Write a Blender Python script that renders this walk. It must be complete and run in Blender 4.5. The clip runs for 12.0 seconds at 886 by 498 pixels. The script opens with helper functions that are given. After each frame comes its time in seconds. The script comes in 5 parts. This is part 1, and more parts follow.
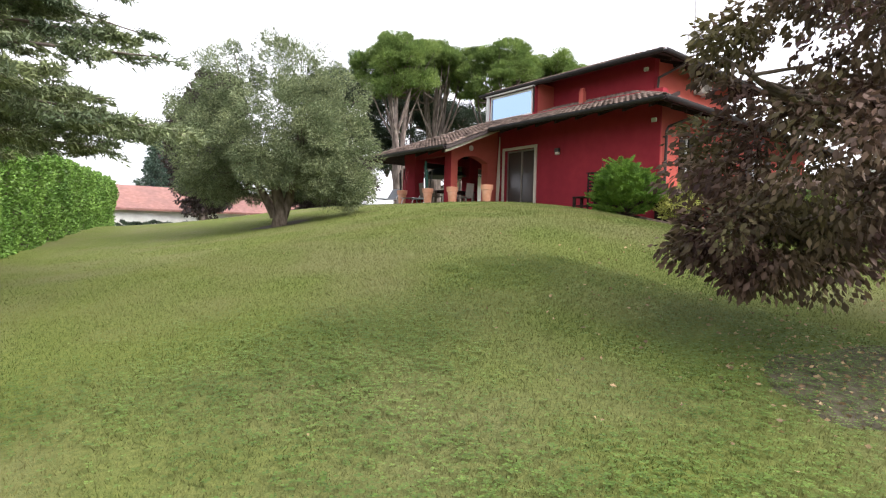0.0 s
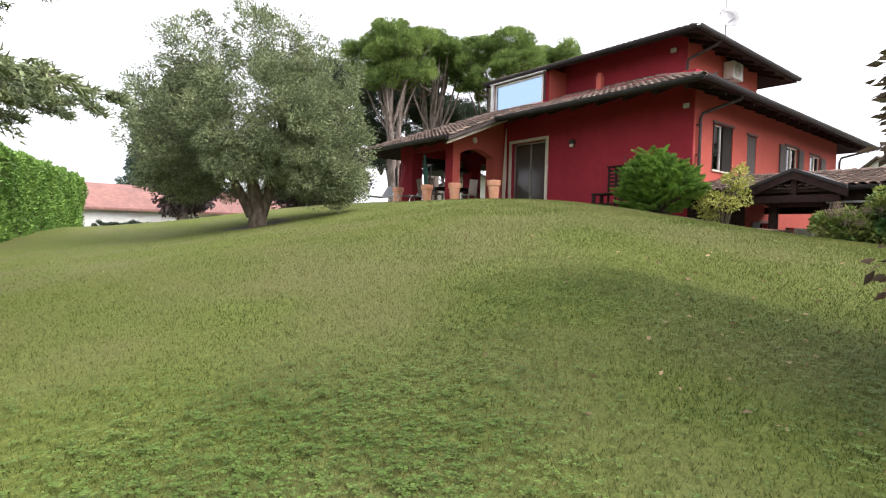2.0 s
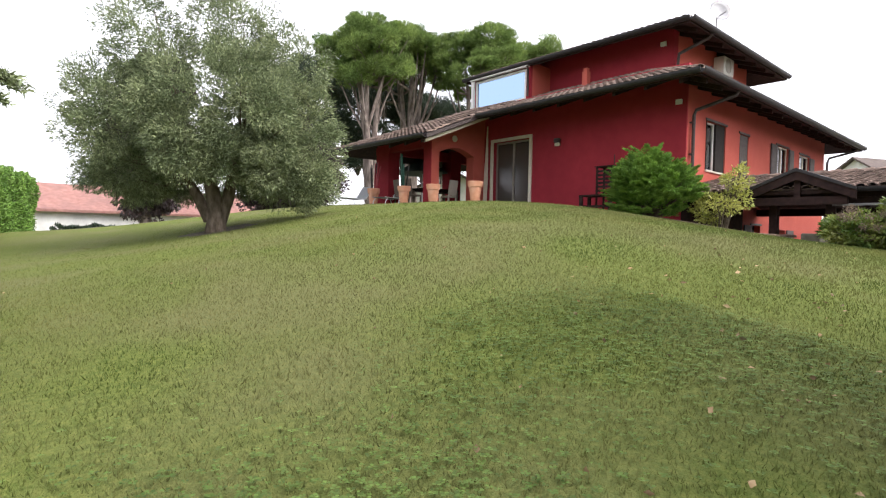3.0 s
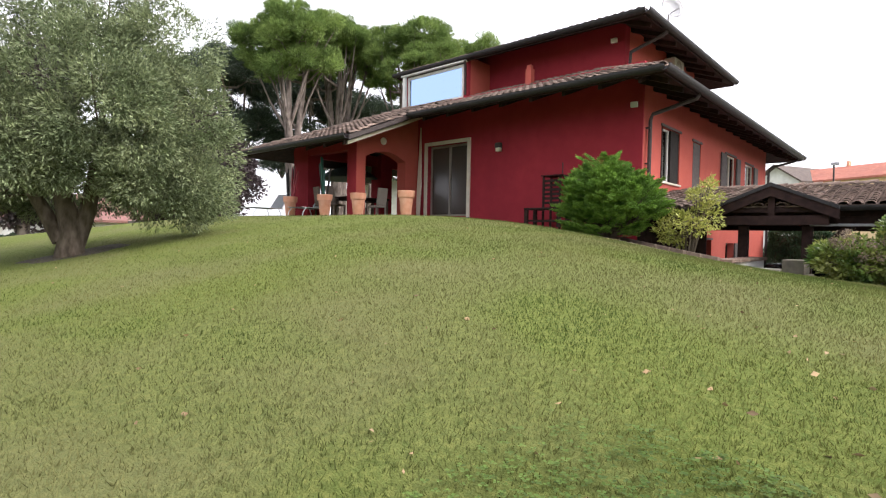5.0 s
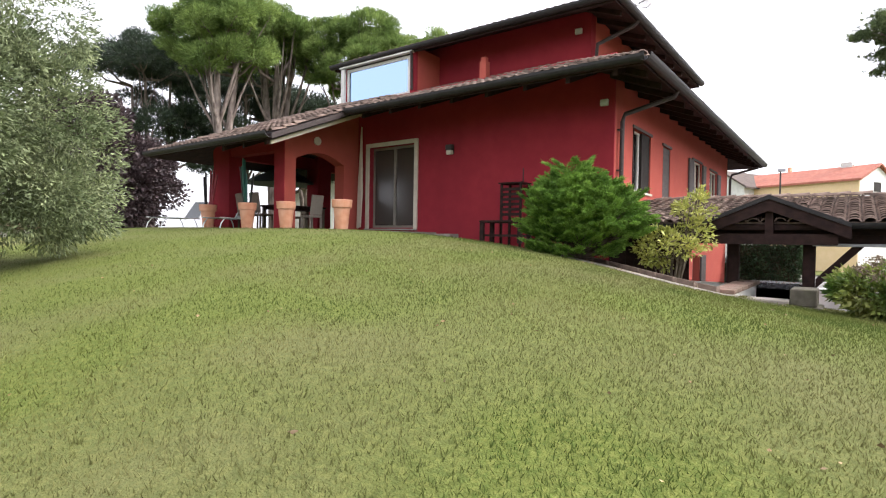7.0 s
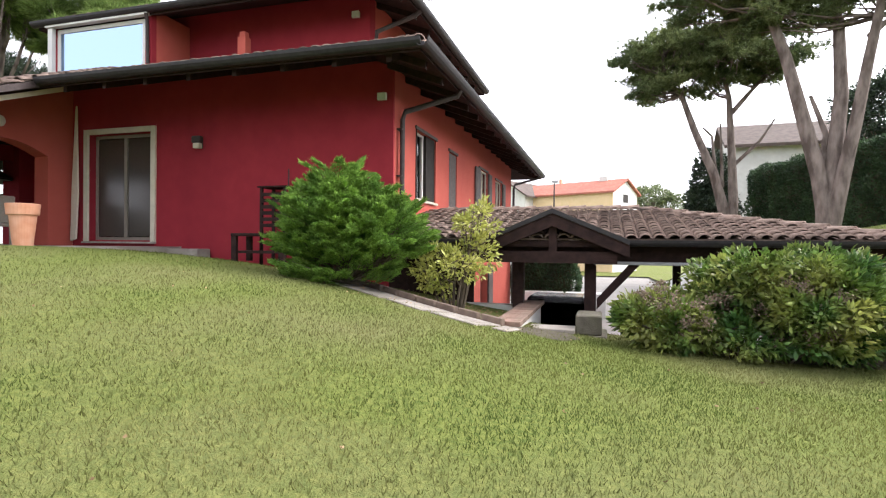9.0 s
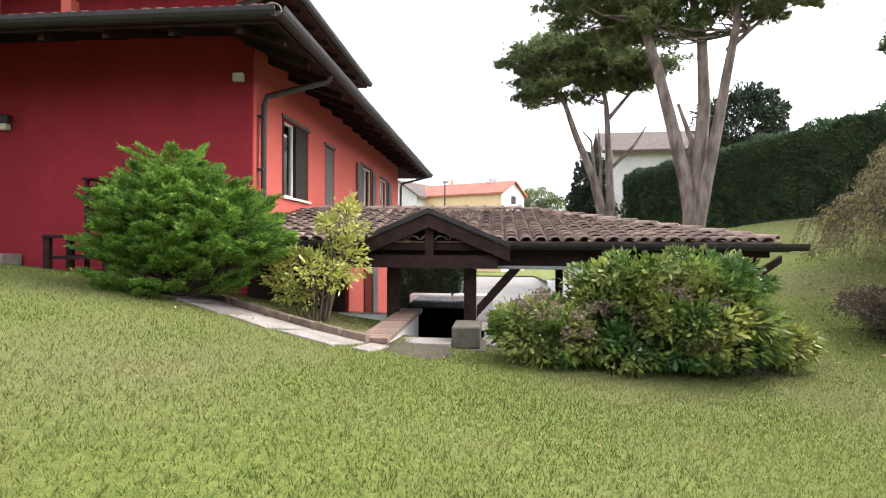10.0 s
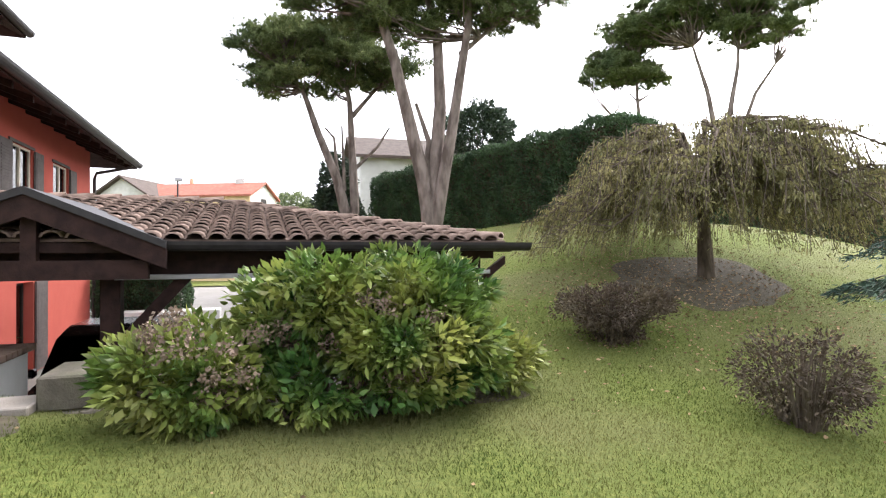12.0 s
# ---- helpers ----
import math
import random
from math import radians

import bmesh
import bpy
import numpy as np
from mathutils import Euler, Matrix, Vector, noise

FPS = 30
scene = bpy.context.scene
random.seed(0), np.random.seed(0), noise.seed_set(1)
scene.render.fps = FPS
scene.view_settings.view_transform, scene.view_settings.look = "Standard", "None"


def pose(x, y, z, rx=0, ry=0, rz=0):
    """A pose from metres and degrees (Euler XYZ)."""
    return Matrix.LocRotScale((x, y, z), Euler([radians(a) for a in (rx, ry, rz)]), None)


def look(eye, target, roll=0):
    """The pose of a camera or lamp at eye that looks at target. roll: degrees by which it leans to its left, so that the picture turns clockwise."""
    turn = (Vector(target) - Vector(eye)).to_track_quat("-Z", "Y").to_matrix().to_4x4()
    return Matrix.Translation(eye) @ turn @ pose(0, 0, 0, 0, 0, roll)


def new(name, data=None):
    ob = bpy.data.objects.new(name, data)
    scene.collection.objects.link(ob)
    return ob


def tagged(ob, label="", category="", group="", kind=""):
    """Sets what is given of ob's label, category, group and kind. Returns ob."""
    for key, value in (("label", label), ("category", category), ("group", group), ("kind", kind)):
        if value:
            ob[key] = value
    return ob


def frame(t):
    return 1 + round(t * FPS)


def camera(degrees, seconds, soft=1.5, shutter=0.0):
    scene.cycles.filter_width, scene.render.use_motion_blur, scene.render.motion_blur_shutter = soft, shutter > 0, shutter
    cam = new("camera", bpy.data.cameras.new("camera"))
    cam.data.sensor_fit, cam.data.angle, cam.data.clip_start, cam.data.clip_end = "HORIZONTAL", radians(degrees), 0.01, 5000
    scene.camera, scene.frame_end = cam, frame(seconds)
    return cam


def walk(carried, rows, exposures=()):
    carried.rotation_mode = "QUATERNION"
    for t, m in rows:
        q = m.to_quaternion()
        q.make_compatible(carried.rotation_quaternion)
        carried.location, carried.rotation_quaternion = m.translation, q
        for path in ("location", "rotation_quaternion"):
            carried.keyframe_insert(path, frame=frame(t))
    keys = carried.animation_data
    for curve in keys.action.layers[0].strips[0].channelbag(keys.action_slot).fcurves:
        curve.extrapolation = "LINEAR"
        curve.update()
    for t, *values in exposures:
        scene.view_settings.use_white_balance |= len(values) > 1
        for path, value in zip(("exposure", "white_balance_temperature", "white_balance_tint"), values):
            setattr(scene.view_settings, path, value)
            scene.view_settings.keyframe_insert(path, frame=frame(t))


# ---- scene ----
cam = camera(78.4, 12.0, soft=1.2)
PATH = [
    (0, (-0.993, -0.528, 1.675), (0.254, 1.034, 1.609), 1.4),
    (0.5, (-0.701, -0.022, 1.695), (0.539, 1.546, 1.629), 1.4),
    (1, (-0.421, 0.489, 1.678), (0.817, 2.059, 1.615), 1.3),
    (1.5, (-0.07, 1.004, 1.676), (1.186, 2.559, 1.613), 1.4),
    (2, (0.288, 1.509, 1.68), (1.552, 3.057, 1.618), 1.4),
    (2.5, (0.671, 1.972, 1.726), (1.96, 3.5, 1.667), 1.3),
    (3, (1.105, 2.437, 1.805), (2.426, 3.937, 1.747), 1.2),
    (4.8, (2.74, 3.883, 2.261), (4.201, 5.248, 2.208), 1.1),
    (5, (2.909, 4.034, 2.275), (4.394, 5.372, 2.226), 1.1),
    (5.5, (3.336, 4.404, 2.365), (4.854, 5.706, 2.318), 1.1),
    (6, (3.742, 4.782, 2.47), (5.278, 6.062, 2.424), 1.1),
    (6.5, (4.205, 5.068, 2.587), (5.765, 6.318, 2.545), 1.0),
    (6.7, (4.377, 5.175, 2.597), (5.95, 6.409, 2.557), 1.0),
    (8.3, (6.06, 5.718, 2.828), (7.858, 6.592, 2.8), 0.7),
    (8.5, (6.269, 5.727, 2.841), (8.108, 6.514, 2.815), 0.8),
    (9, (6.846, 5.688, 2.886), (8.763, 6.258, 2.871), 0.5),
    (9.5, (7.334, 5.64, 2.922), (9.293, 6.043, 2.909), 0.4),
    (10, (7.802, 5.532, 2.934), (9.793, 5.724, 2.922), 0.3),
    (10.5, (8.29, 5.378, 2.976), (10.289, 5.312, 2.971), 0.2),
    (11, (8.74, 5.19, 2.98), (10.722, 4.921, 2.982), 0.1),
    (11.5, (9.209, 4.901, 2.956), (11.153, 4.429, 2.962), -0.1),
    (12, (9.584, 4.552, 2.86), (11.472, 3.893, 2.874), -0.2),
]
EXPOSURES = [(0.0, 0.85, 6300, 16), (2.5, 0.85, 6300, 16), (5.5, 0.85, 6300, 16), (8.5, 1.1, 6250, 16), (12.0, 1.2, 6250, 15)]
walk(cam, [(t, look(eye, target, roll)) for t, eye, target, roll in PATH], EXPOSURES)

# ---- world, sun, exposure ----
world = bpy.data.worlds.new("world")
scene.world = world
world.use_nodes = True
wn, wl = world.node_tree.nodes, world.node_tree.links
sky = wn.new("ShaderNodeTexSky")
sky.sky_type, sky.sun_disc = "NISHITA", False
SUN_AZ, SUN_EL = 150.0, 40.0      # compass direction from +y towards +x, height above the horizon
sky.sun_elevation, sky.sun_rotation = radians(SUN_EL), radians(SUN_AZ)
sky.air_density, sky.dust_density, sky.ozone_density = 1.0, 6.0, 1.0
haze = wn.new("ShaderNodeHueSaturation")
haze.inputs["Saturation"].default_value = 0.18
haze.inputs["Value"].default_value = 2.3
wl.new(sky.outputs["Color"], haze.inputs["Color"])
cloud = wn.new("ShaderNodeMix")
cloud.data_type = "RGBA"
cloud.inputs["Factor"].default_value = 0.7
cloud.inputs["B"].default_value = (6.9, 7.0, 7.2, 1)
wl.new(haze.outputs["Color"], cloud.inputs["A"])
wl.new(cloud.outputs["Result"], wn["Background"].inputs["Color"])
wn["Background"].inputs["Strength"].default_value = 0.16

sun = new("sun", bpy.data.lights.new("sun", "SUN"))
sun.data.energy, sun.data.angle, sun.data.color = 1.9, radians(45), (1.0, 0.93, 0.82)
_a, _e = radians(SUN_AZ), radians(SUN_EL)
SUN_DIR = Vector((math.sin(_a) * math.cos(_e), math.cos(_a) * math.cos(_e), math.sin(_e)))
sun.matrix_world = look(SUN_DIR * 60, (0, 0, 0))


# ---- materials ----
def mat(name, c1, c2=None, scale=6.0, rough=0.8, bump=0.0, bump_scale=60.0, metal=0.0, big=None, big_scale=0.6, big_amt=0.35, rnd=0.0, island=0.0, trans=0.0, spec=0.5, stretch=None):
    """c1/c2 mixed by a fine noise, big: a third colour in large patches, rnd: brightness spread per object, island: per loose piece."""
    m = bpy.data.materials.new(name)
    m.use_nodes = True
    n, l = m.node_tree.nodes, m.node_tree.links
    b = n["Principled BSDF"]
    b.inputs["Roughness"].default_value = rough
    b.inputs["Metallic"].default_value = metal
    b.inputs["Specular IOR Level"].default_value = spec
    tc = n.new("ShaderNodeTexCoord")
    vec = tc.outputs["Object"]
    if stretch:
        mp = n.new("ShaderNodeMapping")
        mp.inputs["Scale"].default_value = stretch
        l.new(vec, mp.inputs["Vector"])
        vec = mp.outputs["Vector"]
    t = n.new("ShaderNodeTexNoise")
    t.inputs["Scale"].default_value, t.inputs["Detail"].default_value = scale, 5
    l.new(vec, t.inputs["Vector"])
    r = n.new("ShaderNodeValToRGB")
    r.color_ramp.elements[0].position, r.color_ramp.elements[1].position = 0.35, 0.65
    r.color_ramp.elements[0].color = (*c1, 1)
    r.color_ramp.elements[1].color = (*(c2 or c1), 1)
    l.new(t.outputs["Fac"], r.inputs["Fac"])
    col = r.outputs["Color"]
    if big:
        t2 = n.new("ShaderNodeTexNoise")
        t2.inputs["Scale"].default_value, t2.inputs["Detail"].default_value = big_scale, 4
        l.new(vec, t2.inputs["Vector"])
        r2 = n.new("ShaderNodeMapRange")
        r2.inputs["From Min"].default_value, r2.inputs["From Max"].default_value = 0.42, 0.66
        r2.inputs["To Max"].default_value = big_amt
        l.new(t2.outputs["Fac"], r2.inputs["Value"])
        mx = n.new("ShaderNodeMix")
        mx.data_type = "RGBA"
        l.new(r2.outputs["Result"], mx.inputs["Factor"])
        l.new(col, mx.inputs["A"])
        mx.inputs["B"].default_value = (*big, 1)
        col = mx.outputs["Result"]
    for amount, src, out in ((rnd, "ShaderNodeObjectInfo", "Random"), (island, "ShaderNodeNewGeometry", "Random Per Island")):
        if amount:
            o = n.new(src)
            mr = n.new("ShaderNodeMapRange")
            mr.inputs["To Min"].default_value, mr.inputs["To Max"].default_value = 1 - amount, 1 + amount
            l.new(o.outputs[out], mr.inputs["Value"])
            hs = n.new("ShaderNodeHueSaturation")
            l.new(mr.outputs["Result"], hs.inputs["Value"])
            l.new(col, hs.inputs["Color"])
            col = hs.outputs["Color"]
    l.new(col, b.inputs["Base Color"])
    if trans:
        tr = n.new("ShaderNodeBsdfTranslucent")
        l.new(col, tr.inputs["Color"])
        ms = n.new("ShaderNodeMixShader")
        ms.inputs["Fac"].default_value = trans
        l.new(b.outputs["BSDF"], ms.inputs[1])
        l.new(tr.outputs["BSDF"], ms.inputs[2])
        l.new(ms.outputs["Shader"], n["Material Output"].inputs["Surface"])
    if bump:
        t3 = n.new("ShaderNodeTexNoise")
        t3.inputs["Scale"].default_value, t3.inputs["Detail"].default_value = bump_scale, 6
        l.new(vec, t3.inputs["Vector"])
        bp = n.new("ShaderNodeBump")
        bp.inputs["Strength"].default_value, bp.inputs["Distance"].default_value = bump, 0.02
        l.new(t3.outputs["Fac"], bp.inputs["Height"])
        l.new(bp.outputs["Normal"], b.inputs["Normal"])
    return m


M = {}
# one house render in two colours: shaded red for the front, sunlit orange for the side
M["wall_shade_red"] = mat("wall_shade_red", (0.28, 0.027, 0.038), (0.315, 0.032, 0.043), 3, 0.9, 0.25, 90, big=(0.2, 0.02, 0.03), big_scale=0.35, big_amt=0.5, spec=0.15)
M["wall_sun_orange"] = mat("wall_sun_orange", (0.44, 0.10, 0.075), (0.47, 0.11, 0.082), 3, 0.9, 0.25, 90, big=(0.38, 0.085, 0.065), big_scale=0.4, big_amt=0.5, spec=0.15)
M["dark_wood"] = mat("dark_wood", (0.02, 0.011, 0.01), (0.036, 0.019, 0.016), 8, 0.75, 0.3, 40, spec=0.15)
M["roof_tile"] = mat("roof_tile", (0.16, 0.112, 0.09), (0.29, 0.215, 0.175), 6, 0.9, 0.4, 50, big=(0.085, 0.065, 0.055), big_scale=2.6, big_amt=0.8, rnd=0.28, spec=0.2)
M["roof_tile_stuff"] = mat("roof_tile_stuff", (0.16, 0.112, 0.09), (0.29, 0.215, 0.175), 6, 0.9, 0.4, 50, big=(0.085, 0.065, 0.055), big_scale=2.6, big_amt=0.8, island=0.28, spec=0.2)
M["gutter"] = mat("gutter", (0.02, 0.018, 0.019), (0.03, 0.027, 0.028), 10, 0.5, 0.1, 40, spec=0.3)
M["copper"] = mat("brown_metal", (0.035, 0.026, 0.024), (0.05, 0.038, 0.035), 12, 0.5, 0.1, 40, spec=0.3)
M["cream"] = mat("cream_paint", (0.62, 0.57, 0.46), (0.56, 0.51, 0.41), 9, 0.7, 0.1, 60)
M["white"] = mat("white_plaster", (0.66, 0.66, 0.63), (0.58, 0.58, 0.55), 3, 0.9, 0.2, 60, big=(0.4, 0.4, 0.37), big_amt=0.5)
M["shutter"] = mat("shutter_paint", (0.09, 0.078, 0.074), (0.12, 0.105, 0.1), 9, 0.7, 0.1, 60, spec=0.2)
M["frame_dark"] = mat("dark_frame", (0.02, 0.017, 0.015), (0.03, 0.026, 0.022), 9, 0.7, spec=0.15)
M["door_frame"] = mat("door_frame_metal", (0.2, 0.18, 0.15), (0.24, 0.215, 0.18), 9, 0.45)
M["terracotta"] = mat("terracotta", (0.62, 0.28, 0.16), (0.68, 0.34, 0.21), 7, 0.85, 0.15, 50, big=(0.7, 0.42, 0.3), big_scale=4, big_amt=0.5)
M["concrete"] = mat("concrete", (0.33, 0.31, 0.28), (0.42, 0.4, 0.36), 9, 0.9, 0.3, 60, big=(0.2, 0.18, 0.15), big_scale=3, big_amt=0.6)
M["block_stone"] = mat("block_stone", (0.08, 0.07, 0.052), (0.125, 0.11, 0.085), 9, 0.9, 0.4, 50, big=(0.07, 0.075, 0.035), big_scale=4, big_amt=0.6)
M["flagstone"] = mat("flagstone", (0.22, 0.195, 0.17), (0.32, 0.29, 0.255), 6, 0.9, 0.3, 60, big=(0.16, 0.135, 0.11), big_scale=3, big_amt=0.7, rnd=0.12)
M["kerb_stone"] = mat("kerb_stone", (0.12, 0.085, 0.065), (0.18, 0.13, 0.1), 8, 0.9, 0.4, 60, rnd=0.15)
M["brick"] = mat("brick", (0.17, 0.10, 0.075), (0.25, 0.16, 0.12), 14, 0.9, 0.4, 70, rnd=0.2, big=(0.12, 0.10, 0.07), big_scale=3, big_amt=0.6)
M["paving"] = mat("paving", (0.18, 0.168, 0.155), (0.23, 0.215, 0.195), 4, 0.9, 0.2, 40, big=(0.16, 0.15, 0.13), big_amt=0.6)
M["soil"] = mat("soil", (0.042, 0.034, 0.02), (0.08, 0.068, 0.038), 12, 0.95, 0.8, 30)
M["bark"] = mat("pine_bark", (0.1, 0.08, 0.068), (0.24, 0.2, 0.175), 5, 0.95, 1.0, 14, stretch=(1, 1, 0.35), spec=0.1)
M["bark_olive"] = mat("olive_bark", (0.07, 0.055, 0.04), (0.16, 0.13, 0.1), 9, 0.95, 1.0, 20, stretch=(1, 1, 0.4), spec=0.1)
M["olive_leaf"] = mat("olive_leaf", (0.12, 0.155, 0.075), (0.235, 0.275, 0.145), 1.4, 0.65, island=0.45, trans=0.25, spec=0.25)
M["pine_leaf"] = mat("pine_needles", (0.075, 0.11, 0.045), (0.18, 0.22, 0.085), 0.6, 0.7, island=0.45, trans=0.3, spec=0.2)
M["dark_leaf"] = mat("dark_leaf", (0.018, 0.035, 0.02), (0.045, 0.07, 0.035), 2.0, 0.5, island=0.5, trans=0.15)
M["copper_leaf"] = mat("copper_leaf", (0.06, 0.03, 0.028), (0.125, 0.08, 0.055), 1.6, 0.65, island=0.5, trans=0.3, big=(0.13, 0.14, 0.04), big_scale=1.0, big_amt=0.5, spec=0.25)
M["purple_leaf"] = mat("purple_leaf", (0.035, 0.022, 0.025), (0.06, 0.04, 0.04), 2.0, 0.5, island=0.5, trans=0.15)
M["juniper_leaf"] = mat("juniper_leaf", (0.09, 0.18, 0.03), (0.2, 0.34, 0.055), 2.5, 0.7, island=0.4, trans=0.25, spec=0.2)
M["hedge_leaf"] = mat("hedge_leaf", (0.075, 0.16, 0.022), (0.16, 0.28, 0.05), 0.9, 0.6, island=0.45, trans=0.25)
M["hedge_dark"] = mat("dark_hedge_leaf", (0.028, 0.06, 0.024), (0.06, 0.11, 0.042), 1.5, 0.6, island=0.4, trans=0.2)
M["pine_green"] = mat("umbrella_pine_needles", (0.09, 0.15, 0.04), (0.21, 0.29, 0.08), 0.6, 0.7, island=0.45, trans=0.35, spec=0.2)
M["cedar_leaf"] = mat("cedar_needles", (0.08, 0.115, 0.06), (0.19, 0.225, 0.1), 1.5, 0.7, island=0.4, trans=0.2)
M["spruce_leaf"] = mat("spruce_needles", (0.04, 0.08, 0.06), (0.09, 0.14, 0.10), 0.6, 0.7, island=0.4, trans=0.1)
M["bush_leaf"] = mat("bush_leaf", (0.045, 0.11, 0.025), (0.15, 0.22, 0.04), 1.8, 0.45, island=0.45, trans=0.25, big=(0.32, 0.32, 0.09), big_scale=2.0, big_amt=0.75, spec=0.3)
M["yellow_leaf"] = mat("yellow_leaf", (0.30, 0.34, 0.06), (0.48, 0.47, 0.13), 3, 0.4, island=0.3, trans=0.3)
M["mauve_flower"] = mat("faded_flower", (0.16, 0.12, 0.085), (0.22, 0.16, 0.12), 6, 0.8, island=0.4, trans=0.2)
M["willow_leaf"] = mat("weeping_leaf", (0.13, 0.13, 0.045), (0.25, 0.225, 0.09), 1.3, 0.6, island=0.4, trans=0.35)
M["brown_leaf"] = mat("brown_shrub_leaf", (0.06, 0.04, 0.028), (0.115, 0.09, 0.05), 2.0, 0.7, island=0.4, trans=0.2)
M["grass_blade"] = mat("grass_blade", (0.076, 0.106, 0.024), (0.136, 0.15, 0.04), 0.9, 0.7, island=0.22, trans=0.3, big=(0.19, 0.165, 0.085), big_scale=0.45, big_amt=0.42, spec=0.12)
M["lawn"] = mat("lawn", (0.09, 0.124, 0.026), (0.155, 0.175, 0.044), 28, 0.9, 1.0, 90, big=(0.165, 0.15, 0.08), big_scale=0.45, big_amt=0.45, spec=0.1)
M["clover"] = mat("clover_leaf", (0.068, 0.122, 0.022), (0.125, 0.19, 0.042), 1.2, 0.6, island=0.35, trans=0.25, spec=0.2)
M["fallen"] = mat("fallen_leaf", (0.22, 0.14, 0.07), (0.35, 0.25, 0.14), 5, 0.8, island=0.5)
M["car_paint"] = mat("black_car_paint", (0.012, 0.011, 0.012), (0.012, 0.011, 0.012), 5, 0.2)
M["rubber"] = mat("rubber", (0.015, 0.015, 0.015), None, 5, 0.8)
M["steel"] = mat("steel", (0.3, 0.3, 0.31), (0.36, 0.36, 0.37), 8, 0.45)
M["lounger_frame"] = mat("white_aluminium", (0.6, 0.62, 0.63), None, 5, 0.4)
M["mesh_fabric"] = mat("grey_mesh_fabric", (0.2, 0.21, 0.22), (0.26, 0.27, 0.28), 40, 0.8)
M["wicker"] = mat("brown_wicker", (0.10, 0.075, 0.055), (0.17, 0.13, 0.1), 40, 0.8, 0.5, 80)
M["wicker_light"] = mat("light_wicker", (0.3, 0.27, 0.22), (0.38, 0.34, 0.28), 40, 0.8, 0.5, 80)
M["umbrella"] = mat("dark_green_canvas", (0.02, 0.035, 0.035), (0.03, 0.05, 0.05), 8, 0.85)
M["red_tile_far"] = mat("red_roof_far", (0.32, 0.105, 0.07), (0.4, 0.15, 0.1), 3, 0.9, 0.4, 12, big=(0.22, 0.08, 0.06), big_amt=0.5)
M["dusk_tile_far"] = mat("dusky_red_roof_far", (0.22, 0.105, 0.085), (0.29, 0.15, 0.125), 3, 0.9, 0.4, 12, big=(0.16, 0.09, 0.08), big_amt=0.5)
M["brown_tile_far"] = mat("brown_roof_far", (0.065, 0.048, 0.04), (0.1, 0.075, 0.062), 3, 0.9, 0.4, 12)
M["ochre"] = mat("ochre_plaster", (0.62, 0.47, 0.26), (0.66, 0.5, 0.3), 2, 0.9)
M["curtain"] = mat("curtain", (0.6, 0.58, 0.52), (0.52, 0.5, 0.45), 6, 0.9, stretch=(8, 8, 0.3))
M["red_stick"] = mat("red_lacquer", (0.25, 0.02, 0.03), None, 5, 0.5)
M["green_stick"] = mat("green_lacquer", (0.01, 0.08, 0.06), None, 5, 0.5)
M["black_stick"] = mat("black_lacquer", (0.015, 0.013, 0.012), None, 5, 0.5)
M["net"] = mat("grey_net", (0.17, 0.155, 0.135), (0.2, 0.185, 0.16), 60, 0.9)
M["screen"] = mat("insect_screen", (0.055, 0.048, 0.042), (0.07, 0.06, 0.052), 60, 0.18, spec=0.5)
M["interior"] = mat("interior_wall", (0.25, 0.23, 0.2), (0.28, 0.26, 0.23), 2, 0.9)


def glass(name, tint, rough=0.02, fac=0.55):
    m = bpy.data.materials.new(name)
    m.use_nodes = True
    n, l = m.node_tree.nodes, m.node_tree.links
    g, t, mx, fr = n.new("ShaderNodeBsdfGlossy"), n.new("ShaderNodeBsdfTransparent"), n.new("ShaderNodeMixShader"), n.new("ShaderNodeFresnel")
    g.inputs["Roughness"].default_value = rough
    t.inputs["Color"].default_value = (*tint, 1)
    fr.inputs["IOR"].default_value = 1.0 + fac
    l.new(fr.outputs["Fac"], mx.inputs["Fac"])
    l.new(t.outputs["BSDF"], mx.inputs[1])
    l.new(g.outputs["BSDF"], mx.inputs[2])
    l.new(mx.outputs["Shader"], n["Material Output"].inputs["Surface"])
    return m


M["glass"] = glass("window_glass", (0.6, 0.62, 0.6), 0.03, 1.1)
M["dark_glass"] = glass("dark_glass", (0.03, 0.03, 0.035), 0.02, 0.6)
# the blue of the reflected sky is put into the mirror colour
M["sky_tint_glass"] = mat("sky_tint_mirror", (0.27, 0.38, 0.54), None, 5, 0.02, metal=1.0)


# ---- mesh helpers ----
def mesh_object(name, verts, faces, material, parent=None, label="", smooth=False):
    me = bpy.data.meshes.new(name)
    verts = np.asarray(verts, dtype=np.float32)
    faces = np.asarray(faces, dtype=np.int32)
    k = faces.shape[1]
    me.vertices.add(len(verts))
    me.vertices.foreach_set("co", verts.ravel())
    me.loops.add(faces.size)
    me.loops.foreach_set("vertex_index", faces.ravel())
    me.polygons.add(len(faces))
    me.polygons.foreach_set("loop_start", np.arange(0, faces.size, k, dtype=np.int32))
    me.update(calc_edges=True)
    me.validate()
    me.materials.append(material)
    if smooth:
        me.shade_smooth()
    ob = new(name, me)
    ob.parent = parent
    if label:
        tagged(ob, label)
    return ob


def part(name, bm, material, parent=None, label="", smooth=False):
    me = bpy.data.meshes.new(name)
    bm.normal_update()
    bm.to_mesh(me)
    bm.free()
    me.materials.append(material)
    if smooth:
        me.shade_smooth()
    ob = new(name, me)
    ob.parent = parent
    if label:
        tagged(ob, label)
    return ob


def thing(name, at, label, category, group="", rz=0.0):
    ob = new(name)
    ob.matrix_world = pose(*at, 0, 0, rz)
    return tagged(ob, label, category, group)


